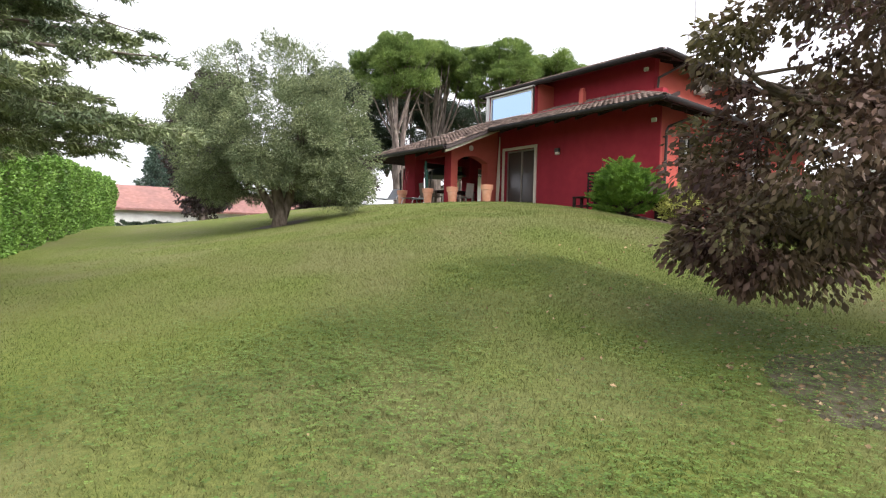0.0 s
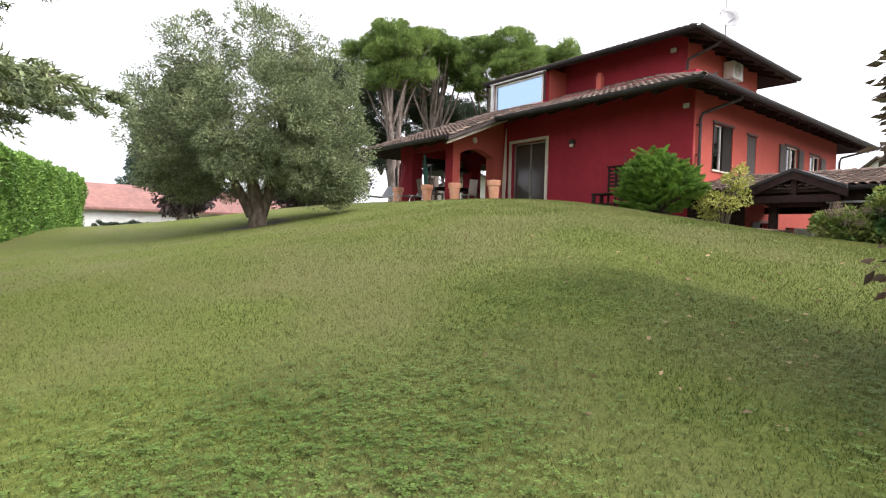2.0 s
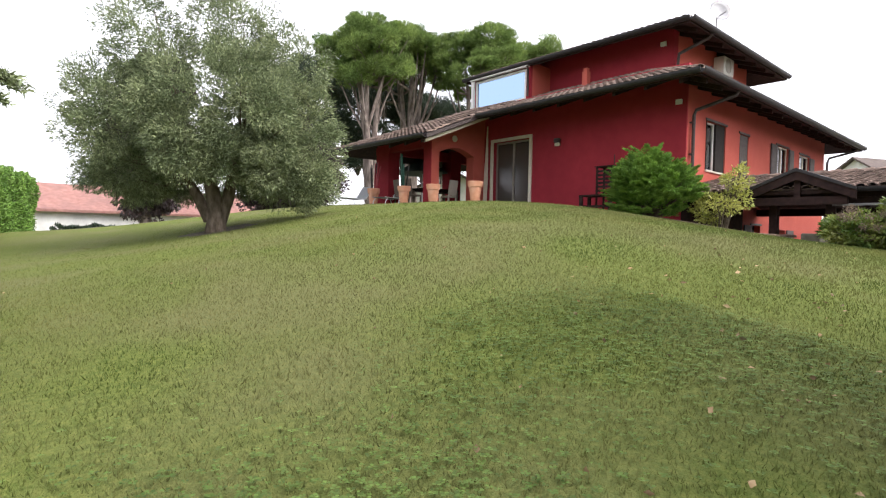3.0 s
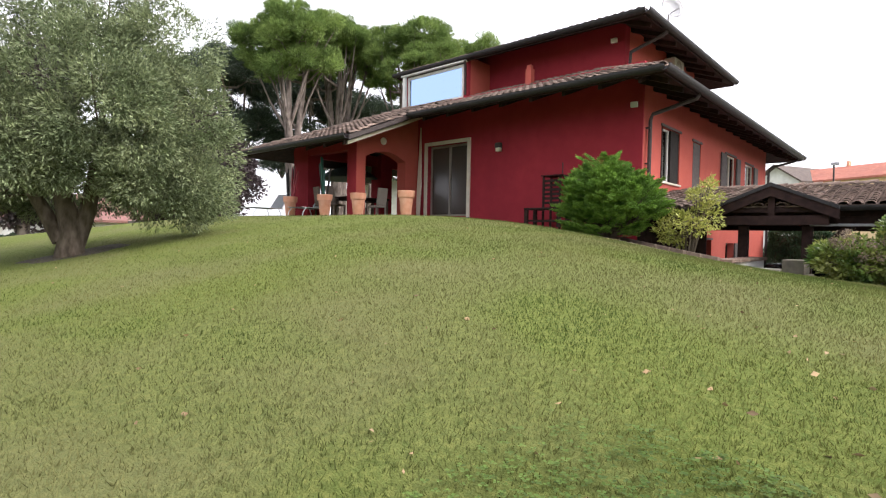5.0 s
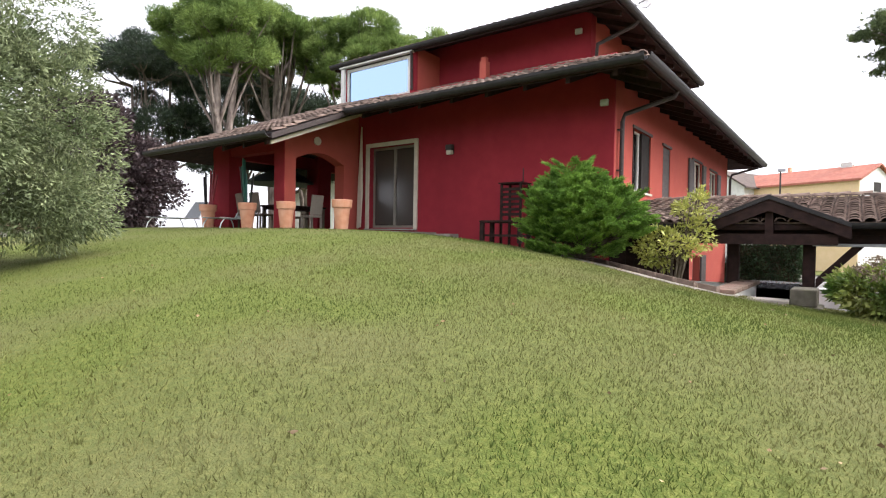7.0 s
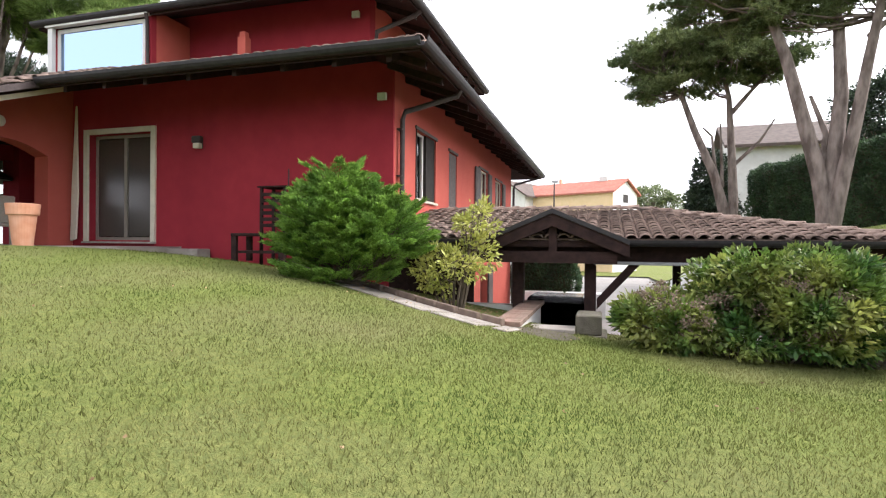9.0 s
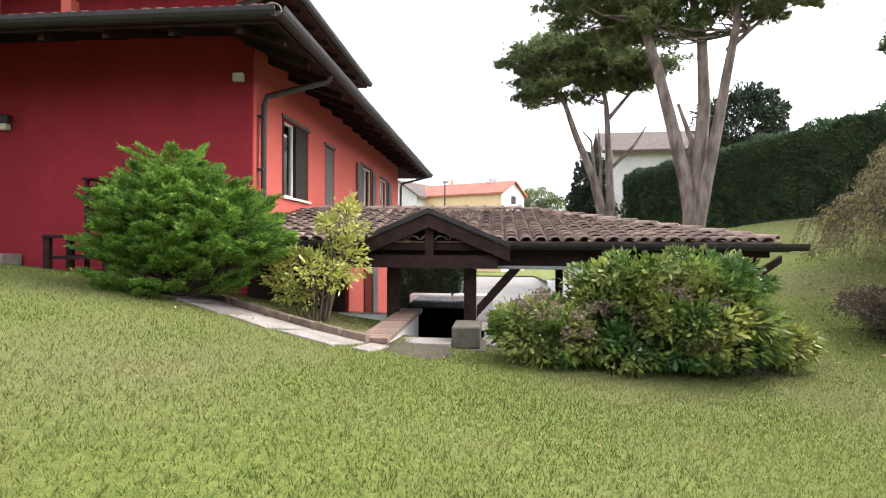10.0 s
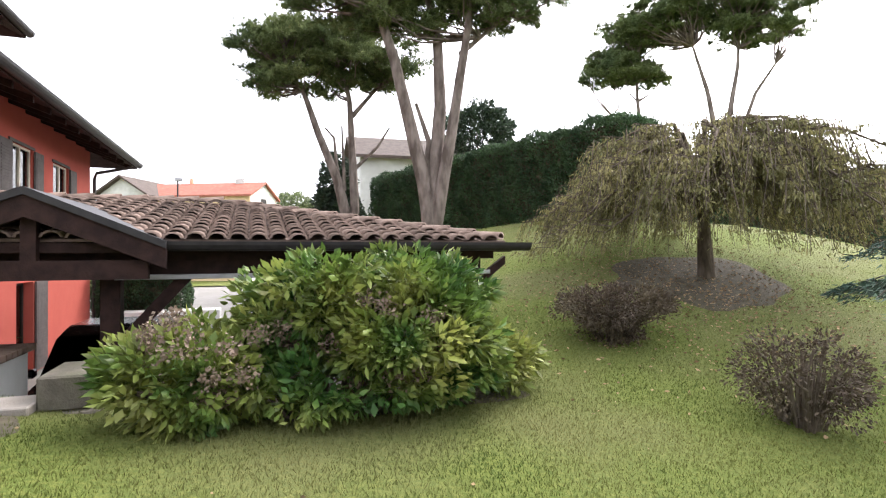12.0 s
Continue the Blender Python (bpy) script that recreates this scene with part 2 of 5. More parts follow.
def box(bm, x0, x1, y0, y1, z0, z1, bevel=0.0):
    r = bmesh.ops.create_cube(bm, size=1)
    vs = r["verts"]
    for v in vs:
        v.co = Vector((x0 + (v.co.x + 0.5) * (x1 - x0), y0 + (v.co.y + 0.5) * (y1 - y0), z0 + (v.co.z + 0.5) * (z1 - z0)))
    if bevel:
        bmesh.ops.bevel(bm, geom=list({e for v in vs for e in v.link_edges}), offset=bevel, segments=1, affect="EDGES")
    return vs


def boxes(*items, bevel=0.0):
    bm = bmesh.new()
    for it in items:
        box(bm, *it, bevel=bevel)
    return bm


def prism(bm, pts, vec):
    """Extrudes the polygon pts along vec."""
    vec = Vector(vec)
    a = [bm.verts.new(p) for p in pts]
    b = [bm.verts.new(Vector(p) + vec) for p in pts]
    n = len(a)
    bm.faces.new(a)
    bm.faces.new(b[::-1])
    for i in range(n):
        bm.faces.new((a[i], b[i], b[(i + 1) % n], a[(i + 1) % n]))
    bmesh.ops.recalc_face_normals(bm, faces=bm.faces[:])
    return bm


def tube_arrays(path, radii, seg=8):
    """Vertices and quads of a tapered tube along path."""
    path = [Vector(p) for p in path]
    verts, faces = [], []
    for i, p in enumerate(path):
        d = (path[min(i + 1, len(path) - 1)] - path[max(i - 1, 0)]).normalized()
        u = d.orthogonal().normalized() if i == 0 else (u - d * u.dot(d)).normalized()
        w = d.cross(u)
        for k in range(seg):
            a = 2 * math.pi * k / seg
            verts.append(p + (u * math.cos(a) + w * math.sin(a)) * radii[i])
    for i in range(len(path) - 1):
        for k in range(seg):
            k2 = (k + 1) % seg
            faces.append((i * seg + k, i * seg + k2, (i + 1) * seg + k2, (i + 1) * seg + k))
    return verts, faces


def tubes(name, items, material, parent=None, label="", seg=8):
    """Several tapered tubes in one mesh."""
    V, F = [], []
    for path, radii in items:
        v, f = tube_arrays(path, radii, seg)
        F += [tuple(i + len(V) for i in q) for q in f]
        V += v
    return mesh_object(name, V, F, material, parent, label, smooth=True)


def ring(bm, r, z, seg=24):
    return [bm.verts.new((r * math.cos(2 * math.pi * i / seg), r * math.sin(2 * math.pi * i / seg), z)) for i in range(seg)]


def lathe(profile, seg=24):
    """A closed profile of (radius, height) spun about z."""
    bm = bmesh.new()
    rings = [ring(bm, r, z, seg) for r, z in profile]
    for a, b in zip(rings, rings[1:]):
        for i in range(seg):
            bm.faces.new((a[i], a[(i + 1) % seg], b[(i + 1) % seg], b[i]))
    bm.faces.new(rings[0][::-1])
    bm.faces.new(rings[-1])
    return bm


def leaves(name, pts, dirs, length, width, material, parent=None, label="", rng=None, flat=0.5, needle=False):
    """Folded four-cornered leaves at pts, pointing along dirs with scatter."""
    n = len(pts)
    pts, dirs = np.asarray(pts), np.asarray(dirs)
    d = dirs + rng.normal(0, flat, (n, 3))
    d /= np.linalg.norm(d, axis=1, keepdims=True) + 1e-9
    s = np.cross(d, rng.normal(0, 1, (n, 3)))
    s /= np.linalg.norm(s, axis=1, keepdims=True) + 1e-9
    up = np.cross(s, d)
    L = length * rng.uniform(0.6, 1.3, (n, 1))
    W = width * rng.uniform(0.7, 1.3, (n, 1))
    V = np.stack([pts, pts + d * L * 0.5 + s * W * 0.5 + up * W * 0.2, pts + d * L, pts + d * L * 0.5 - s * W * 0.5 + up * W * 0.2], 1).reshape(-1, 3)
    if needle:
        V = np.stack([pts - s * W * 0.5, pts + s * W * 0.5, pts + d * L], 1).reshape(-1, 3)
        return mesh_object(name, V, np.arange(3 * n).reshape(-1, 3), material, parent, label)
    i = np.arange(n)[:, None] * 4
    F = np.concatenate([i + [0, 1, 2], i + [0, 2, 3]], 1).reshape(-1, 3)
    return mesh_object(name, V, F, material, parent, label)


def clumps(rng, centre, radii, count, per, size, shell=0.55, squash=0.8):
    """Leaf points gathered in clumps through an uneven ellipsoid; returns points and outward directions."""
    u = rng.normal(0, 1, (count, 3))
    u /= np.linalg.norm(u, axis=1, keepdims=True)
    r = rng.uniform(shell, 1.0, (count, 1)) ** 0.6 * rng.uniform(0.86, 1.08, (count, 1))
    c = np.asarray(centre) + u * r * np.asarray(radii)
    v = rng.normal(0, 1, (count, per, 3))
    v /= np.linalg.norm(v, axis=2, keepdims=True)
    q = v * rng.uniform(0.3, 1.0, (count, per, 1)) ** 0.5
    sz = size * rng.uniform(0.6, 1.35, (count, 1, 1))
    p = c[:, None] + q * sz * np.array((1, 1, squash))
    return p.reshape(-1, 3), (v * 0.8 + u[:, None] * 0.7).reshape(-1, 3), c


# ---- the ground ----
HILLS = [(15, 14, 6, 1.92), (8, 8, 5, 1.03), (24, -3, 6, 2.00), (14.5, 18, 2.6, -0.1), (34, -6, 8, 2.38), (8, 22, 6, 0.02), (13, 3, 4, 0.33), 
         (3, 6, 5, 0.24), (4, 34, 10, 1.26), (18, -9, 6, 1.32), (13, 24, 6, 1.65), (13.4, 9, 3, 0.05), (3, 15, 5, 0.18), (14, 6.3, 2, -0.19), (25, -15, 4.5, 1.8)]


def height(x, y):
    z = 0.10 + 0 * x
    for a, b, s, w in HILLS:
        z = z + w * np.exp(-((x - a) ** 2 + (y - b) ** 2) / (2 * s * s))
    return z


def zat(x, y):
    return float(height(np.float64(x), np.float64(y)))


def in_court(x, y):
    return ((x > 14.8) & (x < 60) & (y > 1.75) & (y < 6.95)) | ((x > 16.6) & (x < 60) & (y >= 6.95) & (y < 9.7)) | ((x > 30) & (x < 60) & (y > 1.75) & (y < 16))


def build_ground():
    xs = np.concatenate([np.linspace(-600, -30, 12), np.arange(-25, 45.01, 0.35), np.linspace(50, 700, 14)])
    ys = np.concatenate([np.linspace(-600, -30, 12), np.arange(-25, 55.01, 0.35), np.linspace(60, 700, 14)])
    xs = np.unique(np.concatenate([xs, [14.8, 16.6, 30, 60]]))
    ys = np.unique(np.concatenate([ys, [1.75, 6.95, 9.7, 16]]))
    X, Y = np.meshgrid(xs, ys, indexing="ij")
    Z = height(X, Y)
    V = np.stack([X, Y, Z], -1).reshape(-1, 3)
    nx, ny = len(xs), len(ys)
    i, j = np.meshgrid(np.arange(nx - 1), np.arange(ny - 1), indexing="ij")
    cx, cy = (xs[:-1] + xs[1:]) / 2, (ys[:-1] + ys[1:]) / 2
    CX, CY = np.meshgrid(cx, cy, indexing="ij")
    keep = ~in_court(CX, CY)
    a = (i * ny + j)[keep]
    F = np.stack([a, a + ny, a + ny + 1, a + 1], 1)
    return tagged(mesh_object("ground", V, F, M["lawn"], smooth=True), "sloping mown green lawn with paler dry patches", "lawn", kind="structure")


build_ground()

# ---- house ----
FX, SY, EZ = 16.55, 9.56, 5.97
house = thing("house", (FX, SY, 0), "red two-storey villa with side wall coloured orange as sunlit and tiled roofs", "house")
HI = house.matrix_world.inverted()


def hpart(name, bm, material, label="", parent=None, smooth=False):
    """A part of the house given in world coordinates."""
    bm.transform(HI)
    return part(name, bm, material, parent or house, label, smooth)


def wall_with_holes(axis, at, thick, a0, a1, z0, z1, holes):
    """A wall in the plane axis=at, reaching inwards by thick, with openings (a0, a1, z0, z1)."""
    bm = bmesh.new()
    A = sorted({a0, a1, *[h[0] for h in holes], *[h[1] for h in holes]})
    Z = sorted({z0, z1, *[h[2] for h in holes], *[h[3] for h in holes]})
    for i in range(len(A) - 1):
        for j in range(len(Z) - 1):
            ca, cz = (A[i] + A[i + 1]) / 2, (Z[j] + Z[j + 1]) / 2
            if any(h[0] < ca < h[1] and h[2] < cz < h[3] for h in holes):
                continue
            if axis == "x":
                box(bm, at, at + thick, A[i], A[i + 1], Z[j], Z[j + 1])
            else:
                box(bm, A[i], A[i + 1], at, at + thick, Z[j], Z[j + 1])
    bmesh.ops.remove_doubles(bm, verts=bm.verts[:], dist=1e-4)
    seen = {}
    for f in bm.faces:
        seen.setdefault(tuple(round(c, 3) for c in f.calc_center_median()), []).append(f)
    bmesh.ops.delete(bm, geom=[f for fs in seen.values() if len(fs) > 1 for f in fs], context="FACES")
    return bm


def hparts(name, material, *items, label=""):
    for it in items:
        hpart(name, boxes(it), material, label)


HX, UX, UY = 30.0, 18.0, 10.75      # far end of the house, corner of the upper storey
side_holes = [(17.8, 19.2, 3.87, 5.35), (20.35, 21.1, 3.87, 5.3), (23.85, 25.15, 3.7, 5.35), (26.55, 27.8, 3.9, 5.3), (21.6, 22.5, 1.0, 2.3), (24.2, 25.2, 0.02, 2.2)]
# shade and sun are put into the wall colours, face by face
hpart("wall", wall_with_holes("x", FX, 0.35, SY + 0.003, 17.6, 0, 6.8, [(15.32, 17.1, 2.93, 5.34)]), M["wall_shade_red"], "rendered front wall with its shade put into the dark red")
hpart("wall", wall_with_holes("y", SY, 0.35, FX, HX, 0, 6.45, side_holes), M["wall_sun_orange"], "rendered side wall with soft sun put into its salmon orange")
hpart("wall", boxes((FX - 0.06, FX + 0.0, SY + 0.0, 13.67, 1.8, 6.6)), M["wall_shade_red"], "slightly projecting wall bay with shade put into its dark red")
hparts("wall", M["wall_shade_red"], (FX + 0.35, HX, 17.25, 17.6, 2.7, 6.8), (HX - 0.35, HX, SY + 0.36, 17.24, 0, 6.3))
hpart("floor", boxes((FX + 0.36, HX - 0.36, SY + 0.36, 17.2, 2.75, 2.92)), M["interior"])
hpart("wall", boxes((FX + 3.4, FX + 3.5, SY + 0.37, 17.2, 2.93, 6.2)), M["interior"], "plain pale inner wall")
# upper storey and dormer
hpart("wall", boxes((UX, UX + 0.3, UY, 19.6, 6.4, 8.5)), M["wall_shade_red"])
hparts("wall", M["wall_sun_orange"], (UX + 0.302, 24.0, UY, UY + 0.3, 6.4, 8.5), (23.7, 24.0, UY + 0.302, 19.6, 6.4, 8.5))
hpart("wall", boxes((16.952, UX - 0.002, 15.6, 15.8, 6.6, 8.2)), M["wall_sun_orange"], "dormer cheek with sunlight put into its salmon orange")
hparts("wall", M["wall_shade_red"], (16.8, 16.95, 15.6, 15.77, 6.5, 8.16), (16.8, 16.95, 15.77, 18.6, 6.5, 6.82), (16.96, UX, 18.6, 18.75, 6.4, 8.2))


def window_unit(name, axis, at, a0, a1, z0, z1, depth=0.12, fw=0.07, material="cream", mullions=1, glass_mat="glass", label=""):
    """A framed window standing in an opening of the wall axis=at."""
    def bx(u0, u1, w0, w1, d0, d1):
        return (at + d0, at + d1, u0, u1, w0, w1) if axis == "x" else (u0, u1, at + d0, at + d1, w0, w1)
    wnd = new(name)
    wnd.parent = house
    wnd.matrix_parent_inverse = HI.copy()
    if label:
        tagged(wnd, label)
    fr = [bx(a0, a0 + fw, z0, z1, depth, depth + 0.06), bx(a1 - fw, a1, z0, z1, depth, depth + 0.06),
          bx(a0 + fw, a1 - fw, z0, z0 + fw, depth, depth + 0.06), bx(a0 + fw, a1 - fw, z1 - fw, z1, depth, depth + 0.06)]
    w = (a1 - a0) / (mullions + 1)
    for i in range(mullions):
        fr.append(bx(a0 + w * (i + 1) - fw * 0.6, a0 + w * (i + 1) + fw * 0.6, z0 + fw, z1 - fw, depth - 0.01, depth + 0.07))
    part("frame", boxes(*fr), M[material], wnd)
    for i in range(mullions + 1):
        g = part("pane", boxes(bx(a0 + w * i + fw * 0.6, a0 + w * (i + 1) - fw * 0.6, z0 + fw, z1 - fw, depth + 0.025, depth + 0.035)), M[glass_mat], wnd)
        g.visible_shadow = False
    return wnd


w = window_unit("sliding_door", "x", FX, 15.32, 17.1, 2.93, 5.34, 0.16, 0.07, "door_frame", 1, label="tall two-leaf glazed sliding door with grey-brown frame")
part("architrave", boxes((FX - 0.05, FX + 0.15, 15.19, 15.31, 2.9, 5.46), (FX - 0.05, FX + 0.15, 17.11, 17.23, 2.9, 5.46), (FX - 0.05, FX + 0.15, 15.312, 17.108, 5.345, 5.46)), M["cream"], w, "cream stone surround")
for ya, yb in ((15.42, 16.14), (16.26, 17.02)):
    part("insect_screen", boxes((FX + 0.172, FX + 0.178, ya, yb, 3.02, 5.25)), M["screen"], w, "grey insect screen")
part("sill", boxes((FX - 0.1, FX + 0.15, 15.19, 17.23, 2.86, 2.898)), M["concrete"], w)
w = window_unit("dormer_window", "x", 16.8, 15.79, 18.45, 6.86, 8.0, 0.03, 0.09, "white", 0, "sky_tint_glass", "wide dormer window with reflected sky blue put into its mirror glass, white frame")
part("fascia", boxes((16.66, 16.79, 15.6, 18.65, 8.02, 8.14), (16.7, 16.79, 18.46, 18.6, 6.82, 8.01)), M["white"], w)


def shutter(wnd, x0, x1, z0, z1, y, label="grey painted louvred shutter"):
    s = part("shutter", boxes((x0, x1, y - 0.04, y, z0, z1)), M["shutter"], wnd, label)
    sl = [(x0 + 0.06, x1 - 0.06, y - 0.05, y - 0.041, z0 + 0.1 + 0.07 * i, z0 + 0.145 + 0.07 * i) for i in range(int((z1 - z0 - 0.2) / 0.07))]
    part("louvre", boxes(*sl), M["shutter"], s)
    return s


def surround(wnd, x0, x1, z0, z1, sill=True):
    part("lintel", boxes((x0 - 0.08, x1 + 0.08, SY - 0.03, SY + 0.1, z1 + 0.002, z1 + 0.07)), M["shutter"], wnd)
    if sill:
        part("sill", boxes((x0 - 0.06, x1 + 0.06, SY - 0.05, SY + 0.1, z0 - 0.05, z0 - 0.002)), M["cream"], wnd)


w = window_unit("window", "y", SY, 17.8, 19.2, 3.87, 5.35, 0.1, 0.05, "white", 1, label="dark side window with half-lowered blind and white casement edge")
surround(w, 17.8, 19.2, 3.87, 5.35)
part("jamb", boxes((17.76, 17.799, SY - 0.02, SY + 0.2, 3.87, 5.35)), M["frame_dark"], w, "dark brown jamb")
part("leaf", boxes((18.55, 19.195, SY + 0.03, SY + 0.09, 3.87, 5.35)), M["frame_dark"], w, "dark brown open leaf")
part("blind", boxes((17.86, 18.5, SY + 0.17, SY + 0.18, 4.85, 5.3)), M["curtain"], w)
w = window_unit("window", "y", SY, 20.35, 21.1, 3.87, 5.3, 0.12, 0.05, "white", 0, label="narrow window closed by a grey shutter")
shutter(w, 20.35, 21.1, 3.89, 5.28, SY + 0.06)
surround(w, 20.35, 21.1, 3.87, 5.3)
w = window_unit("window", "y", SY, 23.85, 25.15, 3.7, 5.35, 0.05, 0.05, "cream", 1, label="window with pale curtain and grey shutters folded open")
shutter(w, 23.2, 23.83, 3.72, 5.33, SY - 0.02)
shutter(w, 25.17, 25.7, 3.72, 5.33, SY - 0.02)
part("curtain", boxes((23.9, 25.1, SY + 0.13, SY + 0.15, 3.75, 5.3)), M["curtain"], w)
surround(w, 23.85, 25.15, 3.7, 5.35)
w = window_unit("window", "y", SY, 26.55, 27.8, 3.9, 5.3, 0.05, 0.05, "cream", 1, label="far side window with one grey shutter open")
part("curtain", boxes((26.62, 27.72, SY + 0.13, SY + 0.15, 3.95, 5.25)), M["curtain"], w)
shutter(w, 27.82, 28.4, 3.92, 5.28, SY - 0.02)
surround(w, 26.55, 27.8, 3.9, 5.3)
w = window_unit("window", "y", SY, 21.6, 22.5, 1.0, 2.3, 0.2, 0.06, "frame_dark", 1, label="small lower window under the carport")
surround(w, 21.6, 22.5, 1.0, 2.3)
shutter(w, 20.9, 21.57, 1.0, 2.3, SY - 0.02)
w = window_unit("door", "y", SY, 24.2, 25.2, 0.02, 2.2, 0.2, 0.08, "frame_dark", 0, label="dark lower glazed door with grey shutter beside it")
shutter(w, 25.24, 26.0, 0.05, 2.2, SY - 0.02)


# ---- roofs ----
def plane_z(a, b, x, y):
    return a + b[0] * x + b[1] * y


def roof_slab(name, poly, a, b, thick, material, owner, inv):
    bm = bmesh.new()
    prism(bm, [(x, y, plane_z(a, b, x, y)) for x, y in poly], (0, 0, -thick))
    bm.transform(inv)
    return part(name, bm, material, owner)


def inside(poly, x, y):
    c = False
    for i in range(len(poly)):
        (x0, y0), (x1, y1) = poly[i - 1], poly[i]
        if (y0 > y) != (y1 > y) and x < (x1 - x0) * (y - y0) / (y1 - y0) + x0:
            c = not c
    return c


def tile_verts(r0=0.1, r1=0.07, ln=0.42, seg=5, th=0.028):
    """One barrel tile lying along +y, wide end at y=0."""
    V, F = [], []
    for y, r, lift in ((0, r0, 0.022), (ln, r1, 0.0)):
        for rr in (r, r - th):
            for k in range(seg + 1):
                a = math.pi * k / seg
                V.append((rr * math.cos(a), y, rr * math.sin(a) * 0.66 + lift))
    n = seg + 1
    for k in range(seg):
        F += [(k, k + 1, 2 * n + k + 1, 2 * n + k), (k, n + k, n + k + 1, k + 1)]
    return np.array(V), F


def tile_places(poly, a, b, origin, along, up, w=0.215, l=0.35):
    """Poses of barrel tiles over a roof polygon, rows going up the slope."""
    out = []
    al, u = Vector((*along, 0)), Vector((*up, 0))
    rise = b[0] * up[0] + b[1] * up[1]
    d = Vector((up[0], up[1], rise)).normalized()
    nrm = al.cross(d).normalized()
    if nrm.z < 0:
        nrm = -nrm
    side = d.cross(nrm)
    R = Matrix((side, d, nrm)).transposed().to_4x4()
    horiz = l / math.sqrt(1 + rise * rise)
    for i in range(-2, 130):
        for j in range(0, 22):
            p = Vector((*origin, 0)) + al * (w * (i + 0.5)) + u * (horiz * j + 0.01)
            q = p + u * 0.17
            if inside(poly, q.x, q.y):
                p.z = plane_z(a, b, p.x, p.y) + 0.01
                out.append((Matrix.Translation(p) @ R @ pose(0, 0, random.uniform(0, 0.012), random.uniform(-3.2, -0.8), random.uniform(-2, 2), random.uniform(-1.2, 1.2))))
    return out


def tile_stuff(name, places, owner, inv, label=""):
    tv, tf = tile_verts()
    V, F = [], []
    hom = np.c_[tv, np.ones(len(tv))]
    for k, m in enumerate(places):
        V.append((hom @ np.array(inv @ m).T)[:, :3])
        F.append(np.array(tf) + k * len(tv))
    return tagged(mesh_object(name, np.concatenate(V), np.concatenate(F), M["roof_tile_stuff"], owner, smooth=True), label, kind="stuff")


def gutter(name, p0, p1, owner, inv, r=0.075, material="gutter"):
    """A half-round gutter between two points."""
    p0, p1 = Vector(p0), Vector(p1)
    d = (p1 - p0).normalized()
    s = d.cross(Vector((0, 0, 1))).normalized()
    prof = []
    for rr, order in ((r, range(0, 9)), (r - 0.012, range(8, -1, -1))):
        for k in order:
            a = math.pi + math.pi * k / 8
            prof.append(p0 + s * (rr * math.cos(a)) + Vector((0, 0, rr * math.sin(a) * 1.2)))
    bm = bmesh.new()
    prism(bm, prof, p1 - p0)
    bm.transform(inv)
    return part(name, bm, M[material], owner)


S1, S2 = 0.38, 0.412
A1, B1 = EZ - S1 * 14.64, (S1, 0.0)
R1F = [(14.64, 8.39), (18.3, 12.05), (18.3, 16.1), (14.64, 16.1)]
A1s, B1s = EZ - S1 * 8.39, (0.0, S1)
R1S = [(14.64, 8.39), (31.07, 8.39), (27.41, 12.05), (18.3, 12.05)]
PX, PY0, PY1, PZ = 12.3, 16.1, 22.0, 5.03
AP, BP = PZ - S2 * PX, (S2, 0.0)
RPF = [(PX, PY0), (PX, PY1), (16.6, 17.7), (16.6, PY0)]
APy, BPy = PZ + S2 * PY1, (0.0, -S2)
RPY = [(PX, PY1), (24.0, PY1), (24.0, 17.7), (16.6, 17.7)]
UE = 8.17
U0 = (16.75, 9.68, 25.1, 18.95)
A2, B2 = UE - S1 * U0[0], (S1, 0.0)
R2F = [(U0[0], U0[1]), (20.9, 13.83), (20.9, 14.8), (U0[0], U0[3])]
A2s, B2s = UE - S1 * U0[1], (0.0, S1)
R2S = [(U0[0], U0[1]), (U0[2], U0[1]), (20.95, 13.83)]
for nm, poly, a, b in [("roof", R1F, A1, B1), ("roof", R1S, A1s, B1s), ("roof", RPF, AP, BP), ("roof", RPY, APy, BPy), ("roof", R2F, A2, B2), ("roof", R2S, A2s, B2s),
                       ("roof", [(31.07, 8.39), (31.07, 18), (27.41, 16), (27.41, 12.05)], EZ + S1 * 31.07, (-S1, 0.0)),
                       ("roof", [(U0[2], U0[1]), (U0[2], U0[3]), (20.95, 14.8), (20.95, 13.83)], UE + S1 * U0[2], (-S1, 0.0)),
                       ("roof", [(U0[0], U0[3]), (20.9, 14.8), (U0[2], U0[3])], UE + S1 * U0[3], (0.0, -S1))]:
    roof_slab(nm, poly, a - 0.03, b, 0.12, M["dark_wood"], house, HI)
tile_stuff("roof_tiles", tile_places(R1F, A1, B1, (14.64, 7.5), (0, 1), (1, 0)) + tile_places(R1S, A1s, B1s, (13.5, 8.39), (1, 0), (0, 1)), house, HI, "weathered brown clay barrel tiles")
tile_stuff("roof_tiles", tile_places(RPF, AP, BP, (PX, 15.8), (0, 1), (1, 0)), house, HI, "weathered brown clay barrel tiles")
tile_stuff("roof_tiles", tile_places(R2F, A2, B2, (U0[0], 8.9), (0, 1), (1, 0)) + tile_places(R2S, A2s, B2s, (15.5, U0[1]), (1, 0), (0, 1)), house, HI, "weathered brown clay barrel tiles")
GZ = 0.015
gutter("gutter", (14.58, 8.34, EZ + GZ), (14.58, 16.1, EZ + GZ), house, HI, 0.115)
gutter("gutter", (14.5, 8.33, EZ + GZ), (31.1, 8.33, EZ + GZ), house, HI, 0.115)
gutter("gutter", (PX - 0.05, PY0, PZ + GZ), (PX - 0.05, PY1 + 0.1, PZ + GZ), house, HI, 0.115)
